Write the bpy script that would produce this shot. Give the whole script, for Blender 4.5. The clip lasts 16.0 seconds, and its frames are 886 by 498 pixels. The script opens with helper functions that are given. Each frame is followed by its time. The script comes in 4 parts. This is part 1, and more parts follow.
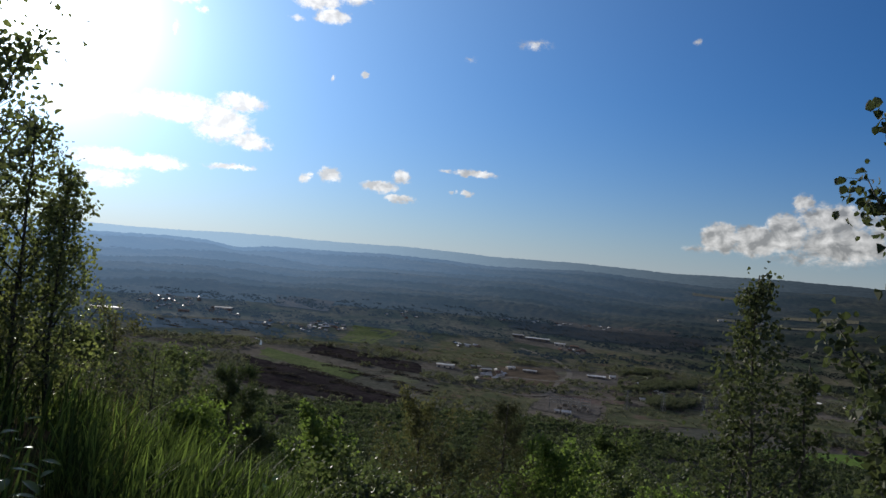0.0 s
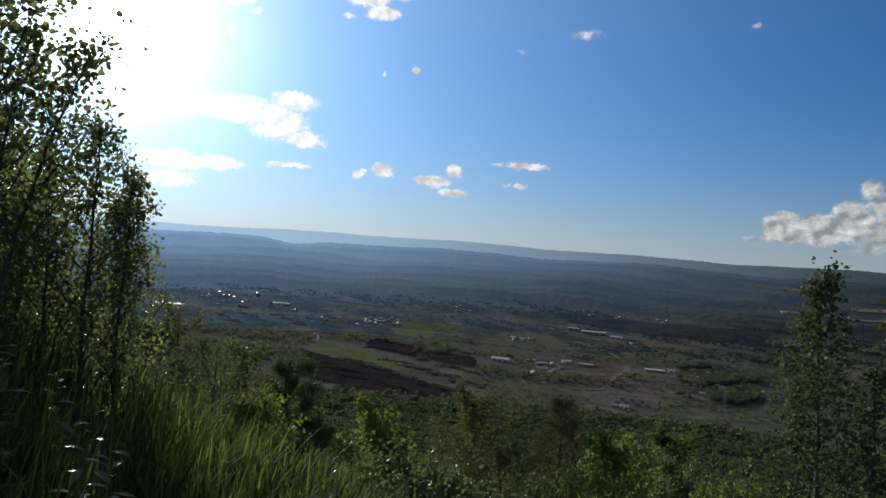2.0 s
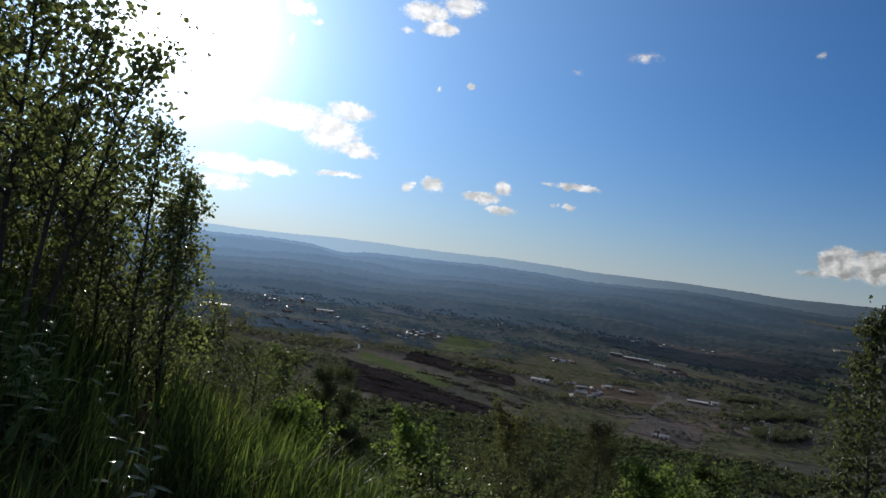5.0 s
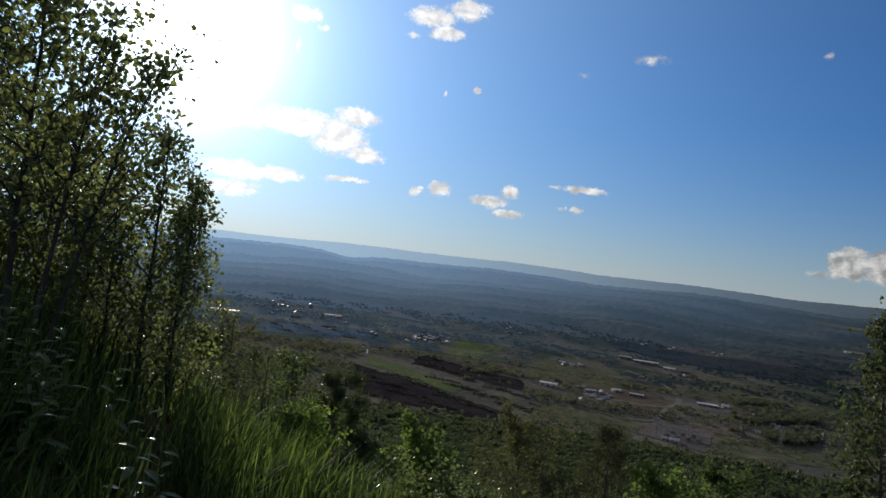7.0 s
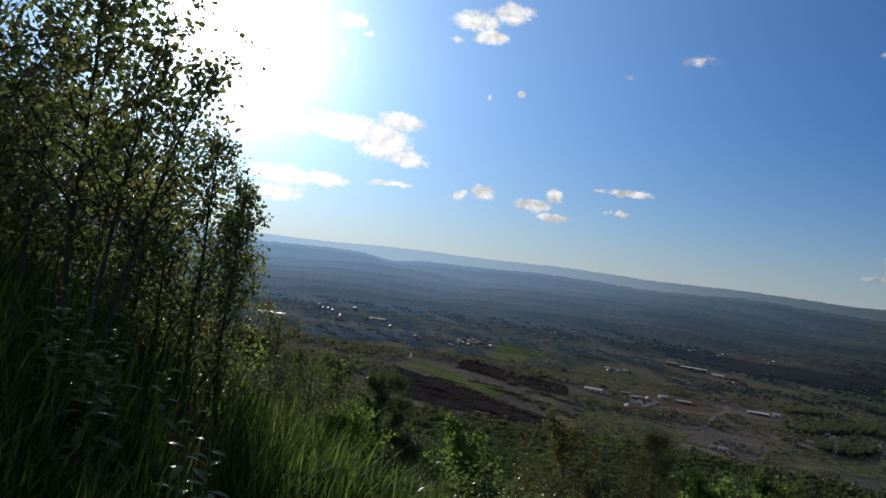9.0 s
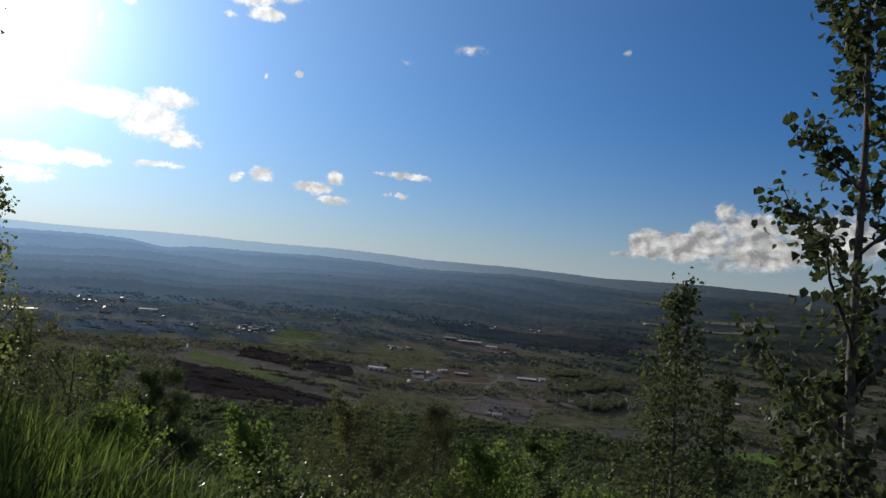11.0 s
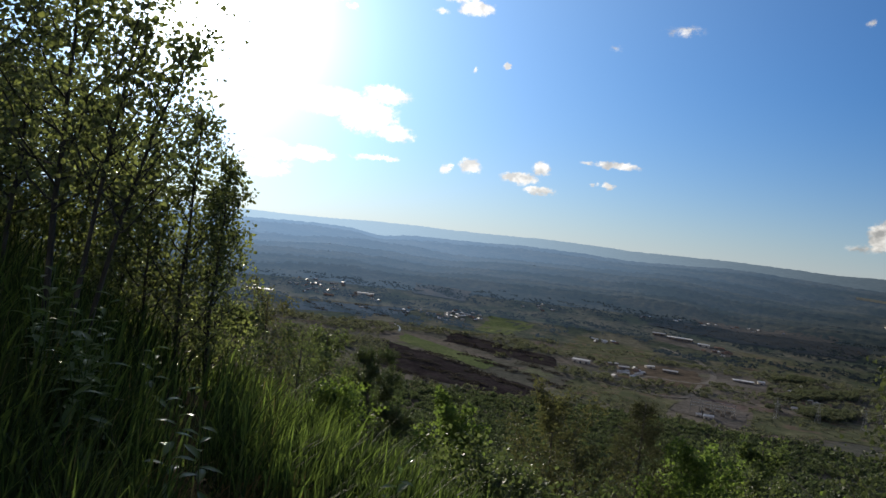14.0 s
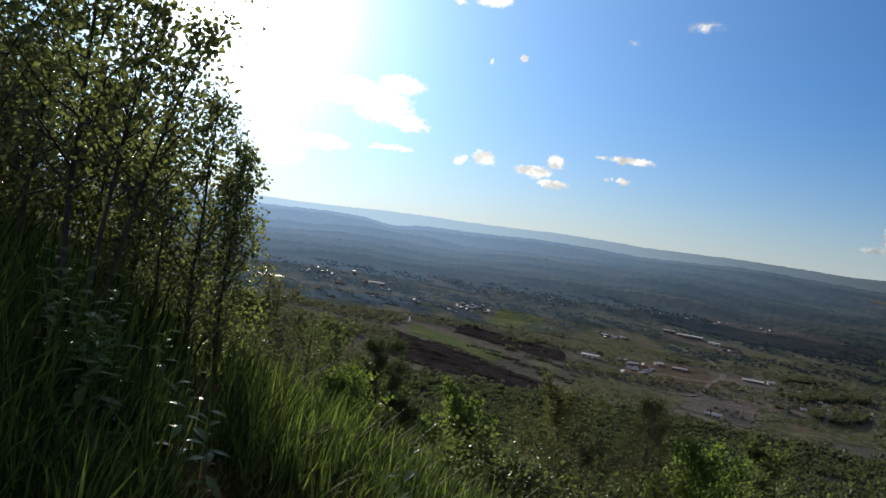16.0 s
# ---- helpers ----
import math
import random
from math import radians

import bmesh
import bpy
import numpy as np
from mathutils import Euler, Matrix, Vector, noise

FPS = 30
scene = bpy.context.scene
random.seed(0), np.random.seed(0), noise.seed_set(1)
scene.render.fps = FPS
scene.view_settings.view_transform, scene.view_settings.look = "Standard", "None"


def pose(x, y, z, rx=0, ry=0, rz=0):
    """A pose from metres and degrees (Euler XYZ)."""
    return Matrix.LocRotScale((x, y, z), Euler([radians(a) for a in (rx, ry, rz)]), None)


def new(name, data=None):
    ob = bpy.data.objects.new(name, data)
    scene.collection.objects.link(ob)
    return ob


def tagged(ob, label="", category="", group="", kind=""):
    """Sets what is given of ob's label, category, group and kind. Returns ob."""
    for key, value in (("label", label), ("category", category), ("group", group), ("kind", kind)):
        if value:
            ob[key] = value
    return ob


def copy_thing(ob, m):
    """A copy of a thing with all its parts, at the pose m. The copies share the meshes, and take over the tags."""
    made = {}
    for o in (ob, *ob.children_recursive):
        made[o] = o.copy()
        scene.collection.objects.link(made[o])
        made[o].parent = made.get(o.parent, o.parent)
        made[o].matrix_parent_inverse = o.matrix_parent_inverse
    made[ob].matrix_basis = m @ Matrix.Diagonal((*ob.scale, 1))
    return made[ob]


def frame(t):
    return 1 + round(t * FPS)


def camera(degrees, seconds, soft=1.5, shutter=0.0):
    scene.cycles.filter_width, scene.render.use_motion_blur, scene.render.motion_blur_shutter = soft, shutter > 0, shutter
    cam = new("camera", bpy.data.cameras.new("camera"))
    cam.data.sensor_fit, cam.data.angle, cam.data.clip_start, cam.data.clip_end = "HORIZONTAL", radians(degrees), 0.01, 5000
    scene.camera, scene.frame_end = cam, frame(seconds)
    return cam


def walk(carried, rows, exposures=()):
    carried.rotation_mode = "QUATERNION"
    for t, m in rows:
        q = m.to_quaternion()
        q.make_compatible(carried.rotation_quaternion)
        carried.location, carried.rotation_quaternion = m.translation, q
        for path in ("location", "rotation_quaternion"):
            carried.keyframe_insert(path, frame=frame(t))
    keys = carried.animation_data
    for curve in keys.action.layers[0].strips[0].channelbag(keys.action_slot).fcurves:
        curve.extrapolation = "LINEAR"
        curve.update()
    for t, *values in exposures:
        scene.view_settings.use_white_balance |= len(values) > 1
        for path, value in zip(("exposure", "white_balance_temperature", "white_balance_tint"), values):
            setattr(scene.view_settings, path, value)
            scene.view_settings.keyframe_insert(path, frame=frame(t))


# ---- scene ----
cam = camera(62.0, 16.0)
ROWS = [
    (0, -0, 0.9, -4.9), (0.5, -0.38, 1.03, -5.43), (1, -0.79, 1.21, -4.75), (1.5, -0.2, 0.43, -4.42),
    (2, 4.17, 0.11, -4.15), (2.5, 6.88, 0.4, -4.51), (3, 8.43, 0.65, -6.16), (3.5, 8.67, 0.71, -8.04),
    (4, 7.47, 0.96, -7.48), (6.5, 8.15, 0.97, -7.08), (7, 8.28, 1.21, -6.92), (7.5, 9.36, 1.34, -6.99),
    (8, 10.37, 1.27, -7.2), (8.5, 11.01, 1.05, -7.38), (9, 11.69, 1.1, -7.11), (9.5, 7.18, 1.65, -7.33),
    (10, 1.83, 2.07, -5.95), (10.2, -0.17, 2.04, -5.64), (10.6, -3.3, 1.82, -5.56), (11, -5.2, 1.59, -5.49),
    (11.4, -5.8, 1.37, -5.41), (11.8, -4.9, 1.14, -5.34), (12.1, -3, 0.97, -5.28), (12.3, -1.16, 0.86, -5.24),
    (12.5, 1.93, 0.57, -5.79), (13, 6.77, 0.28, -6.33), (13.5, 9.17, -0.31, -6.28), (14, 10.72, -0.81, -6.42),
    (14.5, 11.65, -1.34, -6.96), (15, 11.57, -1.61, -7.27), (15.5, 11.84, -1.75, -7.5), (16, 11.67, -1.61, -7.88),
]
EYE = 1.6
walk(cam, [(t, pose(0, 0, EYE, 90 + p, r, y)) for t, y, p, r in ROWS],
     exposures=[(0, 0.08, 6500, 10), (4.2, 0.06, 6550, 10), (6.5, 0.0, 6650, 10), (10.2, 0.02, 6650, 10), (12.3, 0.21, 6800, 10), (16.0, 0.43, 7000, 10)])

# ---- light ----
SUN_AZ, SUN_EL = 30.0, 14.6          # bearing to the left of north (+y), height, degrees
sun_dir = Vector((-math.sin(radians(SUN_AZ)) * math.cos(radians(SUN_EL)),
                  math.cos(radians(SUN_AZ)) * math.cos(radians(SUN_EL)), math.sin(radians(SUN_EL))))
sun = new("sun", bpy.data.lights.new("sun", "SUN"))
sun.data.energy, sun.data.angle, sun.data.color = 4.4, radians(0.6), (1.0, 0.93, 0.82)
sun.matrix_world = Matrix.Translation((0, 0, 60)) @ (-sun_dir).to_track_quat("-Z", "Y").to_matrix().to_4x4()


class Nodes:
    """Short hand for node trees."""

    def __init__(self, tree):
        self.tree = tree
        tree.nodes.clear()

    def add(self, kind, ins=None, **props):
        n = self.tree.nodes.new(kind)
        for k, v in props.items():
            setattr(n, k, v)
        for k, v in (ins or {}).items():
            if hasattr(v, "is_output"):
                self.tree.links.new(v, n.inputs[k])
            else:
                n.inputs[k].default_value = v
        return n

    def math(self, op, a, b=0.0, c=0.0, clamp=False):
        n = self.add("ShaderNodeMath", {0: a, 1: b, 2: c}, operation=op, use_clamp=clamp)
        return n.outputs[0]

    def vec(self, op, a, b=(0, 0, 0)):
        n = self.add("ShaderNodeVectorMath", {0: a, 1: b}, operation=op)
        return n.outputs["Value" if op in ("LENGTH", "DOT_PRODUCT", "DISTANCE") else "Vector"]

    def noise(self, vector, scale, detail=4.0, rough=0.55, distort=0.0):
        return self.add("ShaderNodeTexNoise", {"Vector": vector, "Scale": scale, "Detail": detail, "Roughness": rough,
                                               "Distortion": distort}).outputs["Fac"]

    def ramp(self, fac, *stops):
        n = self.add("ShaderNodeValToRGB", {"Fac": fac})
        e = n.color_ramp.elements
        while len(e) < len(stops):
            e.new(0.5)
        for el, (p, c) in zip(e, stops):
            el.position, el.color = p, (*c, 1) if len(c) == 3 else c
        return n.outputs["Color"]

    def mix(self, fac, a, b, blend="MIX"):
        n = self.add("ShaderNodeMix", {0: fac, 6: a, 7: b}, data_type="RGBA", blend_type=blend)
        return n.outputs[2]

    def smooth(self, v, lo, hi):
        return self.add("ShaderNodeMapRange", {"Value": v, "From Min": lo, "From Max": hi},
                        interpolation_type="SMOOTHSTEP").outputs["Result"]


# clouds: bearing (left of north), height, half width, half height in degrees, weight
CLOUDS_BY_SUN = [
    (25.2, 9.0, 2.8, 0.8, 0.9), (20.6, 9.4, 3.4, 1.1, 1.05), (17.5, 8.7, 2.4, 1.5, 1.0), (16.2, 10.4, 1.9, 0.75, 1.0), (15.3, 7.6, 1.6, 0.7, 1.0),
    (27.8, 8.4, 2.2, 0.8, 0.8), (24.6, 5.2, 3.2, 0.75, 0.95), (21.8, 5.3, 2.2, 0.6, 0.95), (25.0, 3.9, 2.2, 0.8, 0.8), (16.7, 5.6, 1.9, 0.26, 0.85),
    (21.0, 17.2, 1.3, 0.7, 0.95), (19.6, 16.4, 0.5, 0.3, 0.7), (21.2, 14.9, 0.3, 0.6, 0.55),
]
FAIR_CLOUDS = [
    (11.1, 5.4, 0.5, 0.5, 0.8), (9.3, 5.8, 1.0, 0.6, 0.95), (5.4, 5.3, 1.5, 0.5, 1.0), (3.7, 6.1, 0.75, 0.6, 1.0), (3.8, 4.5, 1.3, 0.35, 0.9),
    (-2.0, 6.9, 1.9, 0.34, 1.0), (0.4, 6.9, 0.5, 0.2, 0.6), (-1.4, 5.3, 0.6, 0.3, 0.8), (-0.4, 5.4, 0.4, 0.2, 0.6), (11.4, 18.4, 2.0, 0.8, 0.95),
    (10.1, 17.4, 1.5, 0.6, 1.05), (8.6, 19.2, 1.7, 0.8, 0.95), (12.7, 17.0, 0.7, 0.3, 0.6), (7.2, 13.6, 0.35, 0.28, 1.0), (9.6, 13.0, 0.25, 0.2, 0.6),
    (-5.6, 16.8, 1.7, 0.5, 0.42), (-17.8, 17.3, 0.35, 0.4, 0.45), (-0.9, 15.5, 0.6, 0.3, 0.35),
]
FAR_CUMULUS = [
    (-20.4, 3.3, 1.4, 1.1, 1.5), (-22.8, 3.3, 2.0, 1.1, 1.5), (-24.7, 4.0, 1.4, 1.4, 1.5), (-25.7, 6.1, 0.8, 0.8, 0.9), (-27.7, 5.1, 2.4, 1.1, 1.1),
    (-28.5, 3.4, 3.8, 1.3, 1.1), (-33.0, 4.6, 3.6, 1.8, 1.0), (-18.9, 2.5, 1.2, 0.4, 0.5), (-27.0, 2.2, 6.0, 0.7, 0.4),
]
world = bpy.data.worlds.new("sky")
scene.world = world
world.use_nodes = True
W = Nodes(world.node_tree)
view = W.add("ShaderNodeTexCoord").outputs["Generated"]
sky = W.add("ShaderNodeTexSky", sky_type="NISHITA", sun_disc=False, sun_elevation=radians(SUN_EL),
            sun_rotation=radians(-SUN_AZ), altitude=300.0, air_density=1.0, dust_density=0.1, ozone_density=3.0).outputs["Color"]
sky = W.mix(1.0, sky, (0.0255, 0.0405, 0.066, 1), "MULTIPLY")
sky = W.add("ShaderNodeHueSaturation", {"Saturation": 1.16, "Color": sky}).outputs["Color"]
# bright haze round the sun
away = W.math("MULTIPLY", W.math("ARCCOSINE", W.math("MINIMUM", W.vec("DOT_PRODUCT", view, tuple(sun_dir)), 0.99999)), 57.2958)
glare = W.math("ADD", W.math("MULTIPLY", W.math("EXPONENT", W.math("MULTIPLY", away, -0.36)), 5.5),
               W.math("MULTIPLY", W.math("EXPONENT", W.math("MULTIPLY", away, -0.13)), 0.42))
wide = W.math("MULTIPLY", W.math("EXPONENT", W.math("MULTIPLY", away, -0.052)), 0.95)
sky = W.mix(1.0, sky, W.mix(1.0, (1.0, 0.99, 0.96, 1), glare, "MULTIPLY"), "ADD")
sky = W.mix(1.0, sky, W.mix(1.0, (0.60, 0.92, 1.24, 1), wide, "MULTIPLY"), "ADD")
parts = W.add("ShaderNodeSeparateXYZ", {0: view})
# pale layer of air low over the land
low = W.math("EXPONENT", W.math("MULTIPLY", W.math("ABSOLUTE", parts.outputs[2]), -13.0))
sky = W.mix(W.math("MULTIPLY", low, 0.85), sky, W.mix(W.math("EXPONENT", W.math("MULTIPLY", away, -0.034)), (0.23, 0.27, 0.31, 1), (0.90, 0.95, 0.96, 1)))
az = W.math("MULTIPLY", W.math("ARCTAN2", W.math("MULTIPLY", parts.outputs[0], -1.0), parts.outputs[1]), 57.2958)
el = W.math("MULTIPLY", W.math("ARCSINE", parts.outputs[2]), 57.2958)
flat = W.add("ShaderNodeCombineXYZ", {0: az, 1: el, 2: 0.0}).outputs[0]
wob = W.add("ShaderNodeTexNoise", {"Vector": flat, "Scale": 1.1, "Detail": 5.0, "Roughness": 0.65}).outputs["Color"]
warped = W.vec("ADD", flat, W.vec("MULTIPLY", W.vec("SUBTRACT", wob, (0.5, 0.5, 0.5)), (1.5, 0.85, 0)))
body = None
for ca, ce, cw, ch, weight in CLOUDS_BY_SUN + FAIR_CLOUDS + FAR_CUMULUS:
    d = W.vec("LENGTH", W.vec("MULTIPLY", W.vec("SUBTRACT", warped, (ca, ce, 0)), (1 / cw, 1 / ch, 0)))
    m = W.math("MULTIPLY", W.math("SUBTRACT", 1.25, d, clamp=True), weight)
    body = m if body is None else W.math("MAXIMUM", body, m)
fluff = W.vec("MULTIPLY", flat, (1.0, 1.3, 1.0))
puff = W.noise(fluff, 1.15, 8.0, 0.56, 0.3)
lump = W.noise(fluff, 0.75, 5.0, 0.55, 0.4)
sunward = W.noise(W.vec("ADD", fluff, (0.45, 0.35, 0)), 0.75, 5.0, 0.55, 0.4)
dens = W.math("ADD", body, W.math("MULTIPLY", W.math("SUBTRACT", puff, 0.47), 1.35))
fine_edge = W.noise(fluff, 4.2, 5.0, 0.6)
dens = W.math("ADD", dens, W.math("MULTIPLY", W.math("SUBTRACT", fine_edge, 0.5), 0.9))
dens = W.math("MULTIPLY", dens, W.smooth(body, 0.0, 0.18))
cover = W.math("MULTIPLY", W.smooth(dens, 0.06, 0.75), W.smooth(body, 0.0, 0.5))
# lumps are bright on the side of the sun and grey behind
relief = W.math("MULTIPLY", W.math("SUBTRACT", lump, sunward), 1.4)
lit = W.math("ADD", 0.34, W.math("MAXIMUM", W.math("MINIMUM", relief, 0.32), -0.2))
lit = W.math("ADD", lit, W.math("MULTIPLY", W.math("EXPONENT", W.math("MULTIPLY", away, -0.045)), 1.35))
cloud = W.mix(1.0, (1.0, 0.985, 0.96, 1), lit, "MULTIPLY")
sky = W.mix(W.math("MULTIPLY", cover, 0.86), sky, cloud)
# unseen clouds overhead and behind, added as white fill for the shaded foreground
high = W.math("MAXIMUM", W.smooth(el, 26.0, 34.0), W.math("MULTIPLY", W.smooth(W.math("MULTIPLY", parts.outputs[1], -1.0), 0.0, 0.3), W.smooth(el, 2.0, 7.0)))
fill_clouds = W.math("MULTIPLY", W.smooth(W.noise(view, 2.6, 7.0, 0.6), 0.49, 0.60), high)
sky = W.mix(W.math("MULTIPLY", fill_clouds, 0.9), sky, (0.80, 0.785, 0.765, 1))
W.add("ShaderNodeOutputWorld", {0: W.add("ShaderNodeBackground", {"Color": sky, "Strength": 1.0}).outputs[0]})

# ---- materials ----


def material(name, fill):
    m = bpy.data.materials.new(name)
    m.use_nodes = True
    n = Nodes(m.node_tree)
    n.add("ShaderNodeOutputMaterial", {0: fill(n)})
    return m


def place(n):
    return n.add("ShaderNodeNewGeometry").outputs["Position"]


def rough_surface(dark, light, big, fine, rough=0.9, bump=0.3, third=None):
    """Two colours mixed at two scales, with a fine relief."""
    def fill(n):
        p = place(n)
        c = n.mix(n.smooth(n.noise(p, big, 5), 0.35, 0.65), (*dark, 1), (*light, 1))
        if third:
            c = n.mix(n.smooth(n.noise(p, big * 2.7, 3), 0.52, 0.66), c, (*third, 1))
        f = n.noise(p, fine, 5, 0.65)
        c = n.mix(0.75, c, n.ramp(f, (0.25, (0.35, 0.35, 0.35)), (0.75, (1.5, 1.5, 1.5))), "MULTIPLY")
        b = n.add("ShaderNodeBump", {"Height": f, "Strength": bump, "Distance": 0.3 / fine})
        return n.add("ShaderNodeBsdfPrincipled", {"Base Color": c, "Roughness": rough, "Specular IOR Level": 0.5 if rough < 0.75 else 0.0,
                                                  "Normal": b.outputs[0]}).outputs[0]
    return fill


def leafy(dark, light, through_light=0.45, rough=0.45, spread=1.0):
    """Foliage: each leaf its own tone; light shines through it."""
    def fill(n):
        g = n.add("ShaderNodeNewGeometry")
        r = g.outputs["Random Per Island"]
        c = n.mix(n.math("POWER", r, spread), (*dark, 1), (*light, 1))
        big = n.noise(g.outputs["Position"], 0.6, 2)
        c = n.mix(0.6, c, n.ramp(big, (0.3, (0.6, 0.62, 0.6)), (0.7, (1.3, 1.25, 1.1))), "MULTIPLY")
        front = n.add("ShaderNodeBsdfPrincipled", {"Base Color": c, "Roughness": rough, "Specular IOR Level": 0.45 if rough < 0.6 else 0.15}).outputs[0]
        glow = n.add("ShaderNodeBsdfTranslucent", {"Color": n.mix(1.0, c, (1.45, 1.55, 1.05, 1), "MULTIPLY")}).outputs[0]
        return n.add("ShaderNodeMixShader", {0: through_light, 1: front, 2: glow}).outputs[0]
    return fill


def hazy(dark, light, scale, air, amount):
    """Far wooded land, with kilometres of bright haze painted in as emission."""
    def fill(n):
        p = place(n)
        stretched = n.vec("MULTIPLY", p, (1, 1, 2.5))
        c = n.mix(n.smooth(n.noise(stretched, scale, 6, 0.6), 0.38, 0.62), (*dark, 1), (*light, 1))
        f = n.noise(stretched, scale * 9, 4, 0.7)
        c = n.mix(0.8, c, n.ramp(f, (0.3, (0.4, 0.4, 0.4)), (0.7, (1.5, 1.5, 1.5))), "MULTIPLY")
        toward = n.vec("DOT_PRODUCT", n.vec("NORMALIZE", p), tuple(sun_dir))     # the painted haze glows brightest under the sun
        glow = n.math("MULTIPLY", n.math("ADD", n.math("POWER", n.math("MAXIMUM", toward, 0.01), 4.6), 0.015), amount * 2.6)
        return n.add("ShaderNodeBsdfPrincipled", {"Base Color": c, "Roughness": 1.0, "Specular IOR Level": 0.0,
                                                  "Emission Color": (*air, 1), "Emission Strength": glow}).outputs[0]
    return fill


def ground_cover(n):
    """Litter and soil on the hilltop, scrub and rough pasture in the valley."""
    p = place(n)
    far = n.smooth(n.vec("LENGTH", p), 12.0, 60.0)
    near_c = n.mix(n.smooth(n.noise(p, 1.3, 5), 0.4, 0.62), (0.028, 0.034, 0.014, 1), (0.075, 0.058, 0.035, 1))
    near_c = n.mix(0.7, near_c, n.ramp(n.noise(p, 22, 4), (0.3, (0.4, 0.4, 0.4)), (0.7, (1.5, 1.5, 1.5))), "MULTIPLY")
    v = n.mix(n.smooth(n.noise(p, 0.006, 6, 0.6), 0.4, 0.6), (0.070, 0.072, 0.061, 1), (0.112, 0.101, 0.086, 1))
    v = n.mix(n.smooth(n.noise(p, 0.011, 4, 0.6), 0.55, 0.68), v, (0.098, 0.108, 0.070, 1))
    v = n.mix(n.smooth(n.noise(n.vec("ADD", p, (900, 0, 0)), 0.008, 4), 0.56, 0.66), v, (0.108, 0.086, 0.080, 1))
    v = n.mix(0.8, v, n.ramp(n.noise(p, 0.09, 6, 0.7), (0.3, (0.45, 0.45, 0.45)), (0.7, (1.5, 1.5, 1.5))), "MULTIPLY")
    c = n.mix(far, near_c, v)
    b = n.add("ShaderNodeBump", {"Height": n.noise(p, 14, 5), "Strength": 0.5, "Distance": 0.05})
    return n.add("ShaderNodeBsdfPrincipled", {"Base Color": c, "Roughness": 0.95, "Specular IOR Level": 0.0,
                                              "Normal": b.outputs[0]}).outputs[0]


def bark_like(base, light, scale):
    def fill(n):
        p = place(n)
        c = n.mix(n.smooth(n.noise(n.vec("MULTIPLY", p, (1, 1, 0.35)), scale, 5), 0.4, 0.65), (*base, 1), (*light, 1))
        b = n.add("ShaderNodeBump", {"Height": n.noise(p, scale * 3, 4), "Strength": 0.5, "Distance": 0.01})
        return n.add("ShaderNodeBsdfPrincipled", {"Base Color": c, "Roughness": 0.85, "Normal": b.outputs[0]}).outputs[0]
    return fill


GROUND = material("hill and valley ground", ground_cover)
ASPEN = material("aspen leaves", leafy((0.06, 0.07, 0.036), (0.165, 0.183, 0.075), 0.56, 0.40, 1.2))
BIRCH = material("birch leaves", leafy((0.04, 0.052, 0.026), (0.085, 0.098, 0.052), 0.32, 0.62))
MAPLE = material("bright green leaves", leafy((0.055, 0.085, 0.026), (0.13, 0.175, 0.055), 0.58, 0.6))
SHRUB = material("dull shrub leaves", leafy((0.045, 0.062, 0.028), (0.10, 0.12, 0.052), 0.48, 0.55))
BROWNISH = material("olive brown leaves", leafy((0.055, 0.06, 0.03), (0.10, 0.096, 0.05), 0.4, 0.62))
LIME = material("yellow-green leaves", leafy((0.07, 0.105, 0.024), (0.15, 0.205, 0.05), 0.5, 0.55))
SLOPE_LEAF = material("slope foliage", leafy((0.038, 0.054, 0.026), (0.086, 0.11, 0.045), 0.52, 0.7))
GROVE_LEAF = material("dull grove foliage", leafy((0.048, 0.056, 0.042), (0.088, 0.096, 0.068), 0.42, 0.8))
NEEDLES = material("dark pine needles", leafy((0.028, 0.042, 0.02), (0.07, 0.09, 0.035), 0.3, 0.5))
DRY_NEEDLES = material("brown larch needles", leafy((0.034, 0.037, 0.023), (0.066, 0.066, 0.039), 0.35, 0.7))
SCRUB = material("black scrub", leafy((0.03, 0.0265, 0.029), (0.052, 0.046, 0.047), 0.28, 0.8))
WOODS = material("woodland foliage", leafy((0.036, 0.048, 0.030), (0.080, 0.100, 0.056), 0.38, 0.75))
# base colour lightened and greyed to stand in for haze over the valley
VALLEY_TREES = material("valley tree foliage paled for haze", leafy((0.062, 0.067, 0.056), (0.108, 0.112, 0.088), 0.45, 0.8))
GRASS = material("grass blades", leafy((0.022, 0.034, 0.014), (0.13, 0.178, 0.052), 0.48, 0.64, 2.6))
BROWN_GRASS = material("dead brown grass", leafy((0.05, 0.034, 0.018), (0.15, 0.105, 0.055), 0.35, 0.7))
DRY_GRASS = material("dry grass stalks", leafy((0.10, 0.08, 0.045), (0.20, 0.16, 0.09), 0.35, 0.8))
WEED = material("weed leaves", leafy((0.04, 0.07, 0.028), (0.085, 0.13, 0.04), 0.42, 0.36))
BARK = material("grey brown bark", bark_like((0.035, 0.03, 0.025), (0.11, 0.10, 0.085), 30))
GREEN_BARK = material("smooth aspen bark", bark_like((0.02, 0.018, 0.014), (0.055, 0.05, 0.038), 18))
FIELD_GREEN = material("pasture", rough_surface((0.082, 0.105, 0.048), (0.112, 0.13, 0.064), 0.012, 0.15))
FIELD_BRIGHT = material("lush meadow", rough_surface((0.07, 0.12, 0.03), (0.10, 0.155, 0.042), 0.012, 0.2))
FIELD_DULL = material("rough pasture", rough_surface((0.07, 0.080, 0.048), (0.102, 0.102, 0.066), 0.012, 0.05, third=(0.106, 0.086, 0.066)))
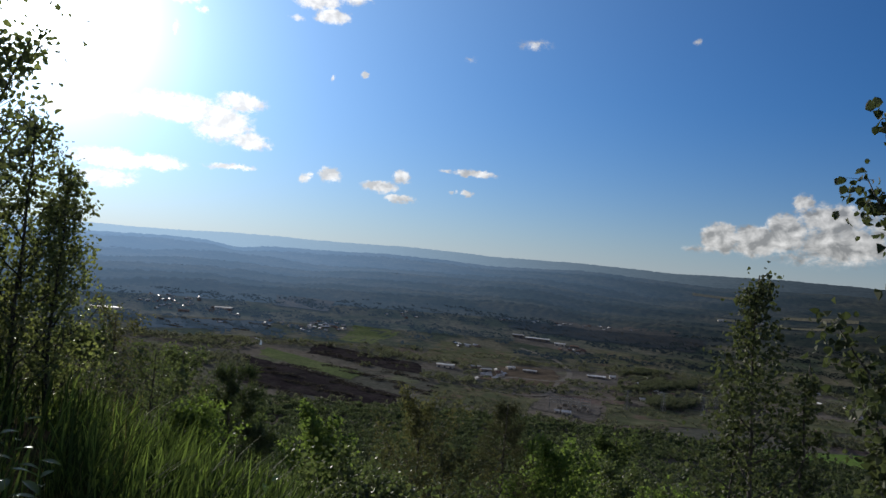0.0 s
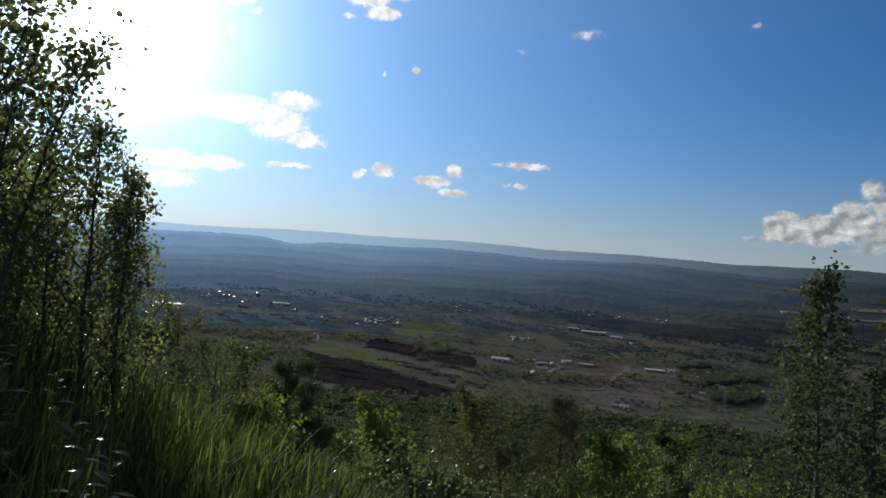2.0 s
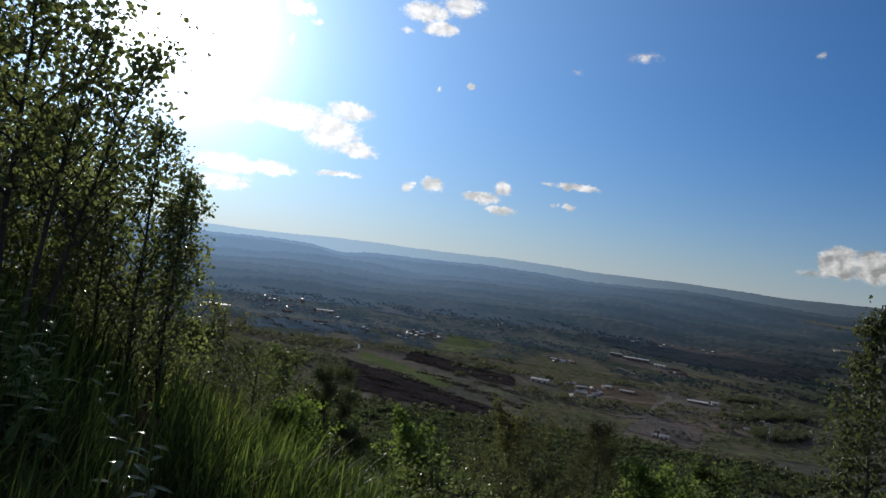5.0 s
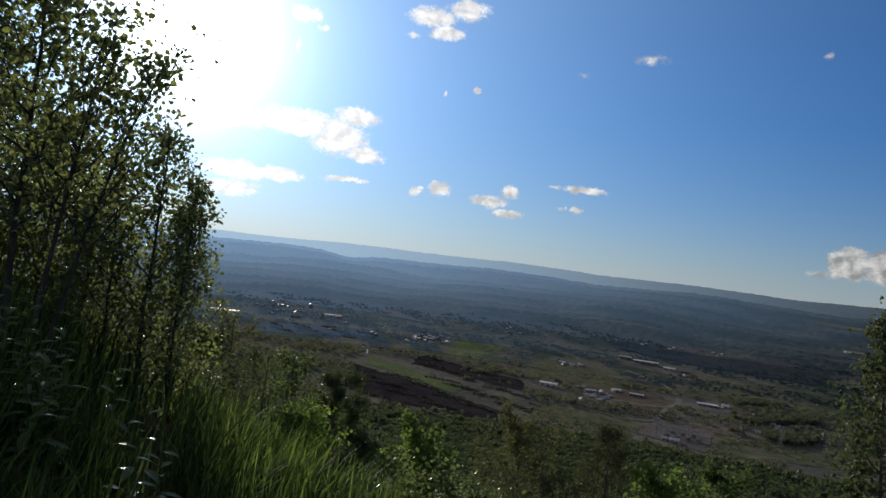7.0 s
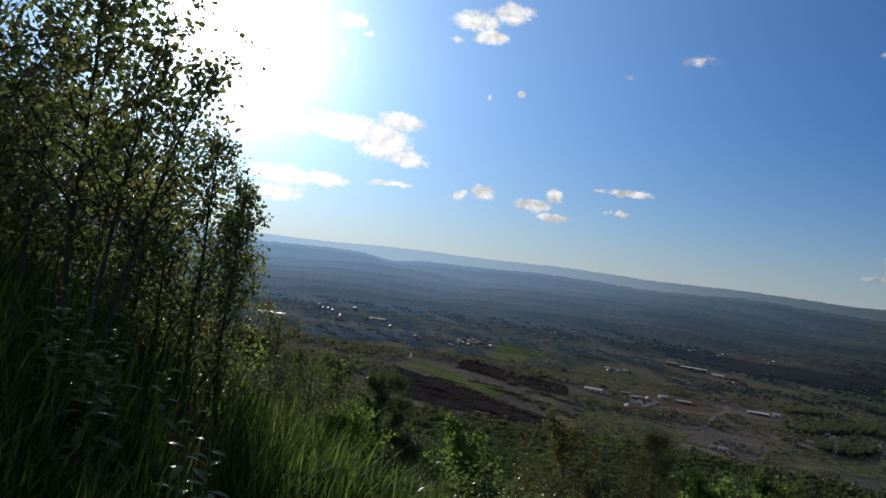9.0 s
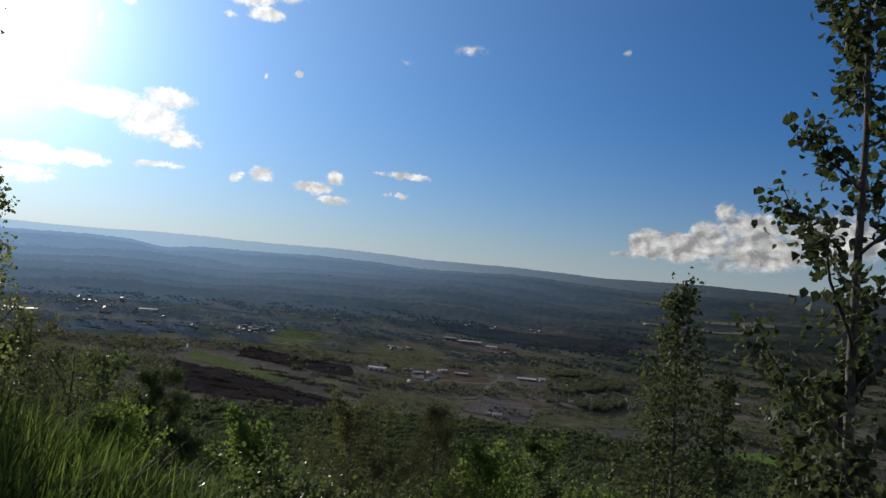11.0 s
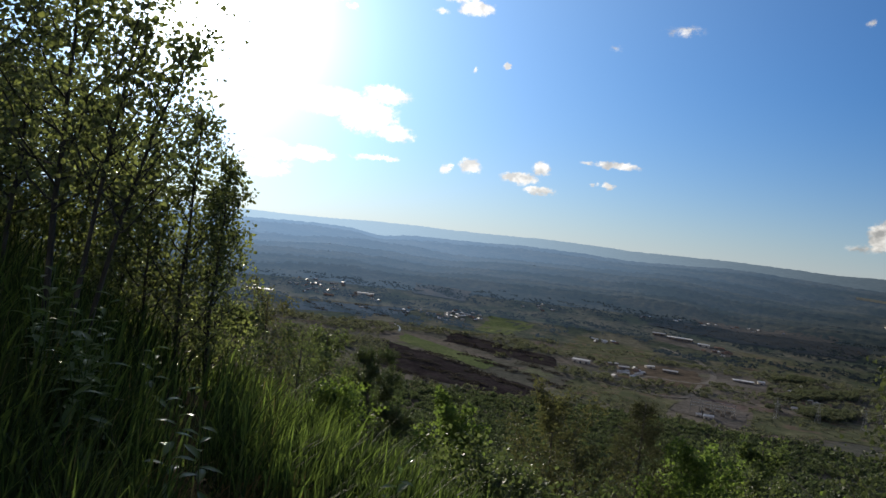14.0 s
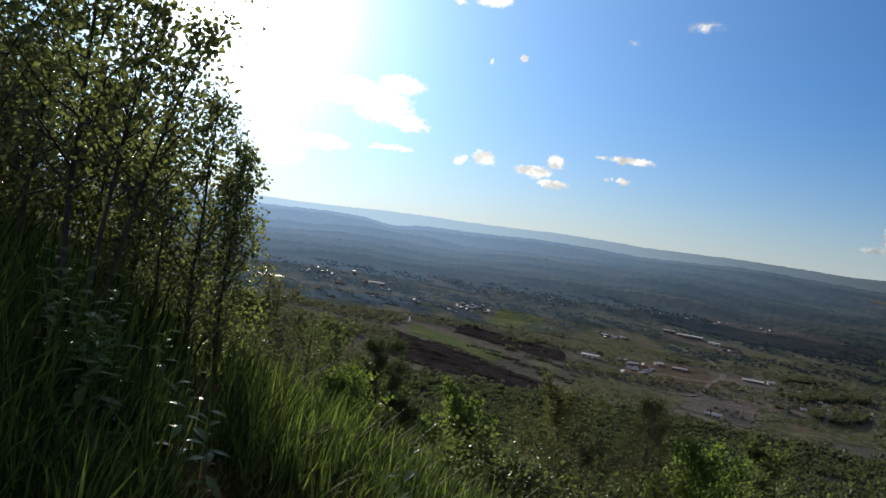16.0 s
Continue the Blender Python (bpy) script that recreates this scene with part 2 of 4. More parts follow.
GRAVEL = material("grey gravel", rough_surface((0.085, 0.08, 0.072), (0.12, 0.11, 0.10), 0.03, 0.2))
ROAD = material("pale road", rough_surface((0.12, 0.112, 0.10), (0.16, 0.15, 0.135), 0.05, 0.5))
COAL = material("black culm and scrub", rough_surface((0.019, 0.0165, 0.018), (0.034, 0.029, 0.031), 0.02, 0.16, third=(0.032, 0.031, 0.028)))
BROWN_SOIL = material("bare brown soil", rough_surface((0.075, 0.062, 0.048), (0.105, 0.085, 0.066), 0.012, 0.05))
WHITE_WALL = material("white sheet metal", rough_surface((0.42, 0.38, 0.32), (0.55, 0.50, 0.43), 0.1, 0.8, 0.8, 0.05))
WHITE_ROOF = material("pale metal roof", rough_surface((0.38, 0.37, 0.36), (0.56, 0.55, 0.53), 0.06, 0.4, 0.6, 0.05))
GREY_ROOF = material("grey shingle roof", rough_surface((0.22, 0.215, 0.21), (0.34, 0.33, 0.32), 0.1, 0.8, 0.6))
RED_ROOF = material("red brown roof", rough_surface((0.13, 0.085, 0.07), (0.19, 0.125, 0.10), 0.1, 0.8, 0.85))
GREY_WALL = material("grey siding", rough_surface((0.15, 0.13, 0.105), (0.21, 0.18, 0.15), 0.1, 0.8, 0.8))
STEEL = material("galvanised steel", rough_surface((0.14, 0.14, 0.14), (0.2, 0.2, 0.2), 0.3, 3, 0.5, 0.05))
DOOR = material("dark roller door", rough_surface((0.06, 0.06, 0.07), (0.1, 0.1, 0.11), 0.3, 3, 0.8, 0.05))
WATER = material("river water", lambda n: n.add("ShaderNodeBsdfPrincipled", {"Base Color": (0.03, 0.04, 0.04, 1), "Roughness": 0.35}).outputs[0])
# emission colour of the haze painted into the far materials
HAZE_GLOW = (0.175, 0.287, 0.455)
HAZE = [material("wooded slope with painted haze", hazy((0.018, 0.023, 0.015), (0.048, 0.046, 0.03), 0.005, HAZE_GLOW, a)) for a in (0.15, 0.185, 0.225, 0.275, 0.335, 0.40, 0.47)]
# far land, fields, soil, scrub and trees glow faintly too, as painted haze
HAZY_LAND = [material("scrubland with thin painted haze", hazy((0.04, 0.05, 0.03), (0.10, 0.092, 0.062), 0.009, HAZE_GLOW, a)) for a in (0.03, 0.07)]
HAZY_FIELD = material("hay field with painted haze", hazy((0.10, 0.092, 0.06), (0.135, 0.12, 0.075), 0.01, HAZE_GLOW, 0.15))
HAZY_SOIL = material("bare soil with painted haze", hazy((0.05, 0.044, 0.034), (0.085, 0.068, 0.05), 0.012, HAZE_GLOW, 0.11))
HAZY_SCRUB = material("dark scrub with painted haze", hazy((0.016, 0.016, 0.015), (0.03, 0.028, 0.024), 0.012, HAZE_GLOW, 0.10))
HAZY_TREES = material("far trees with painted haze", hazy((0.022, 0.028, 0.02), (0.055, 0.06, 0.04), 0.02, HAZE_GLOW, 0.075))
# farthest ridge, with the strongest painted haze glow
FAR = material("far ridge paled by painted haze", hazy((0.026, 0.032, 0.034), (0.034, 0.04, 0.042), 0.003, (0.31, 0.45, 0.60), 0.50))

# ---- land ----


def smoothstep(lo, hi, v):
    k = np.clip((np.asarray(v, float) - lo) / (hi - lo), 0, 1)
    return k * k * (3 - 2 * k)


def waves(x, y, size, seed):
    """Smooth rolling relief from a few crossed sines, -1 to 1."""
    g = np.random.RandomState(seed)
    s = 0
    for k in range(6):
        a, ph, f = g.uniform(0, 6.28), g.uniform(0, 6.28), (1 + 0.45 * k) / size
        s = s + np.sin((np.cos(a) * x + np.sin(a) * y) * 6.28 * f + ph) / (1 + 0.6 * k)
    return s / 2.6


SLOPE_R = [0, 3, 6, 10, 20, 30, 60, 100, 200, 400, 600, 800, 960, 6000]
SLOPE_Z = [0, -0.6, -1.5, -3.4, -8.6, -13.5, -26, -42, -76, -132, -172, -194, -200, -200]
RIDGE_R = [1800, 2050, 2500, 2680, 3150, 3350, 3950, 4250, 4700, 4900]
RIDGE_Z = [0, 14, 62, 66, 106, 112, 198, 170, 255, 240]


def land(x, y):
    """Height of the land in metres; the camera stands at the origin."""
    x, y = np.asarray(x, float), np.asarray(y, float)
    r = np.hypot(x, y) + 1e-6
    b = np.degrees(np.arctan2(-x, y))
    open_side = (1 - smoothstep(26, 62, b)) * (1 - smoothstep(60, 110, -b))
    plane = -0.28 * x - 0.165 * y
    plane = np.where(plane > 1.5, 1.5 + np.tanh((plane - 1.5) / 3), plane)
    fall = np.interp(r, SLOPE_R, SLOPE_Z) * (0.10 + 0.90 * open_side)
    crest = 2.6 + 4.4 * smoothstep(-12, 36, b) * (1 - 0.6 * smoothstep(80, 130, np.abs(b)))
    k = smoothstep(0, 7, r - crest)
    z = np.where(k < 1, plane * (1 - k) + fall * k, fall)
    front = 1 - smoothstep(70, 100, np.abs(b))
    tilt = 1 + 0.16 * np.sin(np.radians(b * 5.5 + 60)) + 0.10 * np.sin(np.radians(b * 13 + r * 0.05)) + 0.05 * np.sin(np.radians(b * 29 + r * 0.1))
    rise = np.interp(r, RIDGE_R, RIDGE_Z)
    z = z + rise * (1 + (tilt - 1) * (1 - 0.84 * smoothstep(3250, 3900, r))) * front
    z = z + smoothstep(60, 400, r) * 2.5 * waves(x, y, 260, 3) * (1 - smoothstep(1500, 2200, r))
    z = z + smoothstep(2000, 2600, r) * 9 * waves(x, y, 700, 5) * (1 - 0.6 * smoothstep(3400, 4000, r)) * front
    # the dark long ridge stands before the blue one, with a saddle between them
    z = z + smoothstep(3500, 3900, r) * (1 - smoothstep(4050, 4300, r)) * (0.12 * np.clip(b, -35, 35) - 24 * np.exp(-((b - 15.6) / 1.6) ** 2) + 7 * np.sin(np.radians(b * 22))) * front
    z = z + smoothstep(4300, 4600, r) * (6 * np.sin(np.radians(b * 11 + 40)) + 4 * np.sin(np.radians(b * 27))) * front
    z = z + 0.32 * smoothstep(29, 42, b) * smoothstep(1.5, 6, r) * (1 - smoothstep(9, 16, r)) * (1 - smoothstep(80, 110, b))
    z = z + 0.05 * waves(x, y, 1.6, 8) * (1 - smoothstep(10, 30, r))
    return z


def mesh_object(name, verts, faces, mat, parent=None, smooth=False):
    me = bpy.data.meshes.new(name)
    me.from_pydata(np.asarray(verts).tolist(), [], faces if isinstance(faces, list) else np.asarray(faces).tolist())
    me.materials.append(mat)
    if smooth:
        me.polygons.foreach_set("use_smooth", [True] * len(me.polygons))
    ob = new(name, me)
    ob.parent = parent
    return ob


def grid_faces(nu, nv, wrap=False):
    i = np.arange(nu - (0 if wrap else 1))[:, None]
    j = np.arange(nv - 1)[None, :]
    i2 = (i + 1) % nu
    return np.stack([i * nv + j, i2 * nv + j, i2 * nv + j + 1, i * nv + j + 1], -1).reshape(-1, 4)


def polar_sheet(name, bearings, radii, mat, lift=0.0, extra=None, wrap=False):
    a, r = np.meshgrid(np.radians(bearings), radii, indexing="ij")
    x, y = -np.sin(a) * r + (0.13 if wrap else 0), np.cos(a) * r - (0.11 if wrap else 0)
    z = land(x, y) + lift
    if extra is not None:
        z = z + extra(x, y, r)
    f = grid_faces(len(bearings), len(radii), wrap)[:, ::-1]
    return mesh_object(name, np.stack([x, y, z], -1).reshape(-1, 3), f, mat, smooth=True)


fine = np.arange(-75, 75, 0.6)
coarse = np.concatenate([fine, np.arange(75, 285, 6.0)])
radii = np.concatenate([[0.0], np.arange(0.4, 16, 0.4), np.geomspace(16, 4900, 230)])
ground = polar_sheet("ground", coarse, radii, GROUND, 0.0, lambda x, y, r: -5.0 * smoothstep(1665, 1700, r) * (np.abs(np.degrees(np.arctan2(-x, y))) < 66), True)
tagged(ground, "grassy hilltop falling to a wide scrubby valley floor", "ground", kind="structure")


def treetops(size):
    """Uneven tops of a distant forest."""
    def extra(x, y, r):
        g = np.random.RandomState(11)
        return g.uniform(0, size, x.shape) * (smoothstep(2230, 2420, r) if size > 1 else 1)
    return extra


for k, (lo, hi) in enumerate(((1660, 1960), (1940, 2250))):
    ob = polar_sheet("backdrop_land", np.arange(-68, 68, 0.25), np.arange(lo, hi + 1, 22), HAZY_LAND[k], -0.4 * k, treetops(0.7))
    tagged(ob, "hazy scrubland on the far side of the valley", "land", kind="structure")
# the painted haze emission grows ring by ring with distance
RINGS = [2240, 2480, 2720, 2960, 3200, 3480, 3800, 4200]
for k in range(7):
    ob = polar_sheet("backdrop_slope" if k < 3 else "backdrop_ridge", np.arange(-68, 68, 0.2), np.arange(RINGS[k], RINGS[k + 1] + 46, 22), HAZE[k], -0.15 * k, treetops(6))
    tagged(ob, ("dark wooded lower slope across the valley", "wooded slope with painted haze in thin haze across the valley", "olive wooded rise across the valley",
                "wooded ridge in light haze", "grey-blue wooded ridge in haze", "wooded ridge under the skyline, blue with painted haze", "long wooded ridge under the skyline, blue-grey with painted haze")[k],
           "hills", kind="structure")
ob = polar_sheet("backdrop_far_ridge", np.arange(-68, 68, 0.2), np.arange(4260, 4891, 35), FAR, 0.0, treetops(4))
tagged(ob, "farthest ridge on the horizon, pale blue with painted haze", "hills", kind="structure")


def at(bearing, dip):
    """The spot of the valley that lies at this bearing (left of north) and this many degrees below the eye."""
    r = np.geomspace(40, 4850, 3000)
    x, y = -math.sin(radians(bearing)) * r, math.cos(radians(bearing)) * r
    slope = (land(x, y) - EYE) / r
    hit = np.nonzero(slope >= -math.tan(radians(dip)))[0]
    hit = hit[hit > np.argmin(slope)]
    k = hit[0] if len(hit) else len(r) - 1
    return float(x[k]), float(y[k])


# ---- fields, roads and yards of the valley ----


def sheet_between(name, corners, mat, label, category="field", lift=0.5, nu=14, nv=10):
    """A four-cornered piece of land laid on the valley, its edges a little uneven. Corners as bearing and dip."""
    p = [np.array(at(*c)) for c in corners]
    g = np.random.RandomState(len(label) + int(abs(corners[0][0]) * 10))
    u, v = np.meshgrid(np.linspace(0, 1, nu), np.linspace(0, 1, nv), indexing="ij")
    u, v = u[..., None], v[..., None]
    xy = (p[0] * (1 - u) + p[1] * u) * (1 - v) + (p[3] * (1 - u) + p[2] * u) * v
    size = np.linalg.norm(p[0] - p[2])
    xy = xy + g.normal(0, size * 0.012, xy.shape)
    z = land(xy[..., 0], xy[..., 1]) + lift
    ob = mesh_object(name, np.concatenate([xy, z[..., None]], -1).reshape(-1, 3), grid_faces(nu, nv), mat, smooth=True)
    return tagged(ob, label, category, kind="structure")


def road(name, way, width, mat, label, lift=0.85):
    pts = [np.array(at(*c)) for c in way]
    line = []
    for i in range(len(pts) - 1):
        a, b = pts[max(i - 1, 0)], pts[i]
        c, d = pts[i + 1], pts[min(i + 2, len(pts) - 1)]
        for t in np.linspace(0, 1, 12, endpoint=i == len(pts) - 2):
            line.append(0.5 * (2 * b + (c - a) * t + (2 * a - 5 * b + 4 * c - d) * t * t + (3 * b - a - 3 * c + d) * t ** 3))
    line = np.array(line)
    d = np.gradient(line, axis=0)
    d /= np.linalg.norm(d, axis=1, keepdims=True) + 1e-9
    side = np.stack([-d[:, 1], d[:, 0]], 1) * width / 2
    xy = np.stack([line + side, line, line - side], 1)
    z = land(xy[..., 0], xy[..., 1]) + lift
    ob = mesh_object(name, np.concatenate([xy, z[..., None]], -1).reshape(-1, 3), grid_faces(len(line), 3), mat, smooth=True)
    return tagged(ob, label, "road", kind="structure")


sheet_between("field", [(7.6, 6.75), (5.0, 6.9), (2.7, 5.75), (6.3, 5.55)], FIELD_GREEN, "pale green mown pasture beside the village")
sheet_between("field", [(13.5, 8.2), (6.4, 9.7), (5.2, 9.1), (12.9, 7.6)], FIELD_GREEN, "long narrow green meadow in the valley")
sheet_between("field", [(-18.2, 12.5), (-31.5, 11.3), (-31.5, 10.4), (-18.5, 11.7)], FIELD_BRIGHT, "bright green meadow strip below the woods")
sheet_between("field", [(1.0, 10.6), (-7.0, 11.2), (-8.2, 9.9), (-0.5, 9.3)], FIELD_DULL, "rough olive pasture in the valley")
sheet_between("field", [(-13.2, 11.2), (-22.5, 10.3), (-23.5, 8.9), (-13.2, 9.6)], FIELD_DULL, "flat rough pasture beside the substation")
sheet_between("field", [(-24, 9.8), (-33, 9.0), (-33, 8.2), (-24, 8.8)], FIELD_DULL, "wide dull green pasture")


def far_field(b0, b1, r0, r1, label):
    """A hay field on the far slope, between two bearings and two distances."""
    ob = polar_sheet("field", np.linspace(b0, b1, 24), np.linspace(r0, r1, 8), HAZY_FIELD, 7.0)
    return tagged(ob, label, "field", kind="structure")


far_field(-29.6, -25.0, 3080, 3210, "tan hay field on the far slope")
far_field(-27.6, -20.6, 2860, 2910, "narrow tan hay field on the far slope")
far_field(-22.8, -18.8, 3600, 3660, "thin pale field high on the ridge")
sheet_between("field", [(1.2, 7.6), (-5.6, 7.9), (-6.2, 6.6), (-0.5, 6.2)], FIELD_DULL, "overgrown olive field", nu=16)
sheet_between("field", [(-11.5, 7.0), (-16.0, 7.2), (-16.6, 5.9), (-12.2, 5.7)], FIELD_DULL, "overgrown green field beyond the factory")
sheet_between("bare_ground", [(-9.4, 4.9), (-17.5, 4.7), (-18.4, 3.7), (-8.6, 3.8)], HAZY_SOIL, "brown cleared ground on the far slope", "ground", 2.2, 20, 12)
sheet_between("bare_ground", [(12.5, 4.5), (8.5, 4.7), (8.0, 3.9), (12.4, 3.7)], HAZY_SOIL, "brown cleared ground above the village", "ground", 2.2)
sheet_between("gravel_yard", [(-7.6, 10.6), (-12.7, 11.1), (-12.9, 9.9), (-9.2, 9.3)], GRAVEL, "grey gravel yard of the substation", "yard", 0.75)
sheet_between("gravel_yard", [(-3.4, 8.8), (-10.2, 8.8), (-9.3, 7.6), (-5.4, 7.7)], BROWN_SOIL, "brown dirt yard between the sheds", "yard", 0.7)
sheet_between("gravel_yard", [(-6.0, 5.75), (-11.6, 6.2), (-11.3, 5.75), (-6.0, 5.35)], GRAVEL, "grey yard of a long factory", "yard", 0.7)
sheet_between("gravel_yard", [(-10.3, 8.2), (-14.2, 8.2), (-14.0, 7.65), (-10.8, 7.5)], GRAVEL, "pale gravel yard beside a warehouse", "yard", 0.72)
sheet_between("coal_bank", [(14.6, 10.3), (0.2, 12.2), (1.6, 10.7), (14.6, 8.2)], COAL, "long dark bank of culm and black scrub", "bank", 0.6, 30, 8)
sheet_between("coal_bank", [(9.8, 7.9), (0.8, 8.9), (1.2, 8.1), (9.2, 7.1)], COAL, "dark scrubby bank beside the meadow", "bank", 0.6, 20, 6)
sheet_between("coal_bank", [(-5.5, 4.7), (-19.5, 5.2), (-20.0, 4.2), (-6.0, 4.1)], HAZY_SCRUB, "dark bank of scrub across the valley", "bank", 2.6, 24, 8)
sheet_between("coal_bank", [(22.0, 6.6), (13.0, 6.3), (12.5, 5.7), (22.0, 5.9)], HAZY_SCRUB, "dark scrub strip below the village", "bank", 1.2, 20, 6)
road("road", [(-4.6, 9.0), (-6.0, 8.5), (-8.0, 8.5), (-9.6, 8.4), (-10.4, 7.9), (-10.0, 7.3), (-8.8, 6.7), (-6.5, 6.2)], 11, ROAD, "pale looping dirt road between sheds")
road("road", [(-9.6, 8.4), (-11.5, 8.5), (-13.5, 8.6), (-17, 8.3)], 9, ROAD, "pale valley road past the warehouse")
road("road", [(-3.6, 8.6), (-2.6, 9.2), (-5.0, 9.6), (-8.5, 9.6), (-9.6, 8.5)], 8, ROAD, "dirt track round the yard")
road("road", [(13.3, 7.5), (13.3, 7.2), (13.7, 7.0)], 4, WATER, "short glinting bend of a river")
road("road", [(-8.0, 4.4), (-12.0, 4.25), (-16.0, 4.1), (-18.5, 3.9)], 6, HAZY_SOIL, "pale track along the cleared slope", 5)
road("road", [(-22.0, 8.4), (-19.0, 7.9), (-17.5, 7.4)], 14, BROWN_SOIL, "brown dirt track in the valley")


# ---- buildings ----
def box_verts(w, d, h, z=0.0):
    return [(sx * w / 2, sy * d / 2, z + k * h) for k in (0, 1) for sx, sy in ((-1, -1), (1, -1), (1, 1), (-1, 1))]


BOX = [(0, 3, 2, 1), (4, 5, 6, 7), (0, 1, 5, 4), (1, 2, 6, 5), (2, 3, 7, 6), (3, 0, 4, 7)]


def building(name, w, d, h, roof_h, wall, roof, label, doors=0):
    w = w * 0.78 if w > 25 else w
    root = new(name)
    g = d / 2
    roof_h = roof_h * 0.4 if w > 13 else roof_h
    h = h * 0.75
    verts = box_verts(w, d, h) + [(-w / 2, 0, h + roof_h), (w / 2, 0, h + roof_h)]
    mesh_object("wall", verts, [(0, 3, 2, 1), (0, 1, 5, 4), (2, 3, 7, 6), (1, 2, 6, 9, 5), (3, 0, 4, 8, 7)], wall, root)
    o, t = 0.5, 0.3
    rv = []
    for x in (-w / 2 - o, w / 2 + o):
        rv += [(x, -g - o, h - roof_h * o / g), (x, 0, h + roof_h), (x, g + o, h - roof_h * o / g),
               (x, -g - o, h - roof_h * o / g + t), (x, 0, h + roof_h + t), (x, g + o, h - roof_h * o / g + t)]
    rf = [(0, 6, 7, 1), (1, 7, 8, 2), (3, 4, 10, 9), (4, 5, 11, 10), (0, 3, 9, 6), (2, 8, 11, 5), (0, 1, 4, 3), (1, 2, 5, 4), (6, 9, 10, 7), (7, 10, 11, 8)]
    mesh_object("roof", rv, rf, roof, root)
    for k in range(doors):
        dw = min(4.0, w / (doors * 1.8))
        ob = mesh_object("door", box_verts(dw, 0.2, h * 0.6), BOX, DOOR, root)
        ob.location = (-w / 2 + w * (k + 0.5) / doors, -d / 2 - 0.08, 0)
    return tagged(root, label, "building")


def stand(ob, bearing, dip, turn, copy=False, lift=0.0):
    x, y = at(bearing, dip)
    m = pose(x, y, float(land(x, y)) + lift, 0, 0, turn)
    if copy:
        return copy_thing(ob, m)
    ob.matrix_world = m
    return ob


SHEDS = [
    (42, 18, 7, 3, WHITE_WALL, WHITE_ROOF, "white metal warehouse with a pale roof", 3, -0.9, 8.15, -12),
    (13, 8, 5, 2.0, WHITE_WALL, WHITE_ROOF, "white substation control building", 2, -10.4, 10.75, -8),
    (7, 6, 4, 1.5, WHITE_WALL, WHITE_ROOF, "small white shed in the gravel yard", 1, -9.7, 10.7, -8),
    (46, 18, 6, 3, GREY_WALL, WHITE_ROOF, "long grey warehouse with a pale roof", 4, -12.4, 7.85, -6),
    (12, 10, 6, 2, WHITE_WALL, WHITE_ROOF, "white end hall of the long warehouse", 1, -13.6, 7.75, -6),
    (34, 15, 5, 3, GREY_WALL, GREY_ROOF, "grey shed on the dirt yard", 3, -7.4, 7.95, -10),
    (16, 12, 6, 2, WHITE_WALL, WHITE_ROOF, "white hut on the dirt yard", 1, -5.9, 7.85, 20),
    (80, 24, 8, 3, GREY_WALL, WHITE_ROOF, "long factory hall with a pale roof", 4, -7.8, 5.5, -12),
    (40, 20, 8, 3, GREY_WALL, GREY_ROOF, "grey factory hall behind the yard", 2, -6.3, 5.35, -12),
    (36, 20, 7, 3, WHITE_WALL, WHITE_ROOF, "white factory hall beside the long one", 2, -9.5, 5.7, -12),
    (30, 18, 6, 3, GREY_WALL, RED_ROOF, "brown roofed hall of the factory", 2, -10.6, 5.75, -12),
    (90, 30, 9, 3, WHITE_WALL, WHITE_ROOF, "big white mill hall by the village", 4, 24.2, 5.45, 14),
    (34, 16, 6, 3, GREY_WALL, RED_ROOF, "red roofed shed by the village", 2, 19.0, 5.35, 10),
    (60, 18, 7, 3, WHITE_WALL, WHITE_ROOF, "long pale hall in the village", 2, 16.2, 5.0, 8),
    (26, 14, 6, 3, GREY_WALL, GREY_ROOF, "grey shed near the dirt road", 1, -4.0, 8.2, 15),
    (20, 12, 6, 3, GREY_WALL, GREY_ROOF, "small grey shed near the dirt road", 1, -3.2, 8.05, 15),
    (12, 9, 6, 3, WHITE_WALL, GREY_ROOF, "white house alone on the pasture", 0, -30.0, 8.3, 10),
    (26, 14, 7, 3, WHITE_WALL, WHITE_ROOF, "white farm building on the far slope", 1, -20.9, 2.75, 5),
    (18, 12, 7, 3, WHITE_WALL, GREY_ROOF, "pale barn on the far slope", 1, -23.6, 2.7, 5),
    (22, 12, 8, 3, WHITE_WALL, WHITE_ROOF, "white barn on the ridge", 0, -22.4, 1.0, 5),
]
for w, d, h, rh, wall, roof, label, doors, b, dip, turn in SHEDS:
    stand(building("warehouse" if w > 20 else "shed", w, d, h, rh, wall, roof, label, doors), b, dip, turn, lift=3.5 if dip < 3 else 0)

house_kinds = [building("house", 9, 7, 4, 2.0, WHITE_WALL, GREY_ROOF, "white village house with a grey roof"),
               building("house", 10, 7, 4, 2.0, GREY_WALL, RED_ROOF, "grey village house with a red-brown roof"),
               building("house", 11, 7, 4, 1.4, GREY_WALL, WHITE_ROOF, "white village house with a pale metal roof")]
g = np.random.RandomState(21)
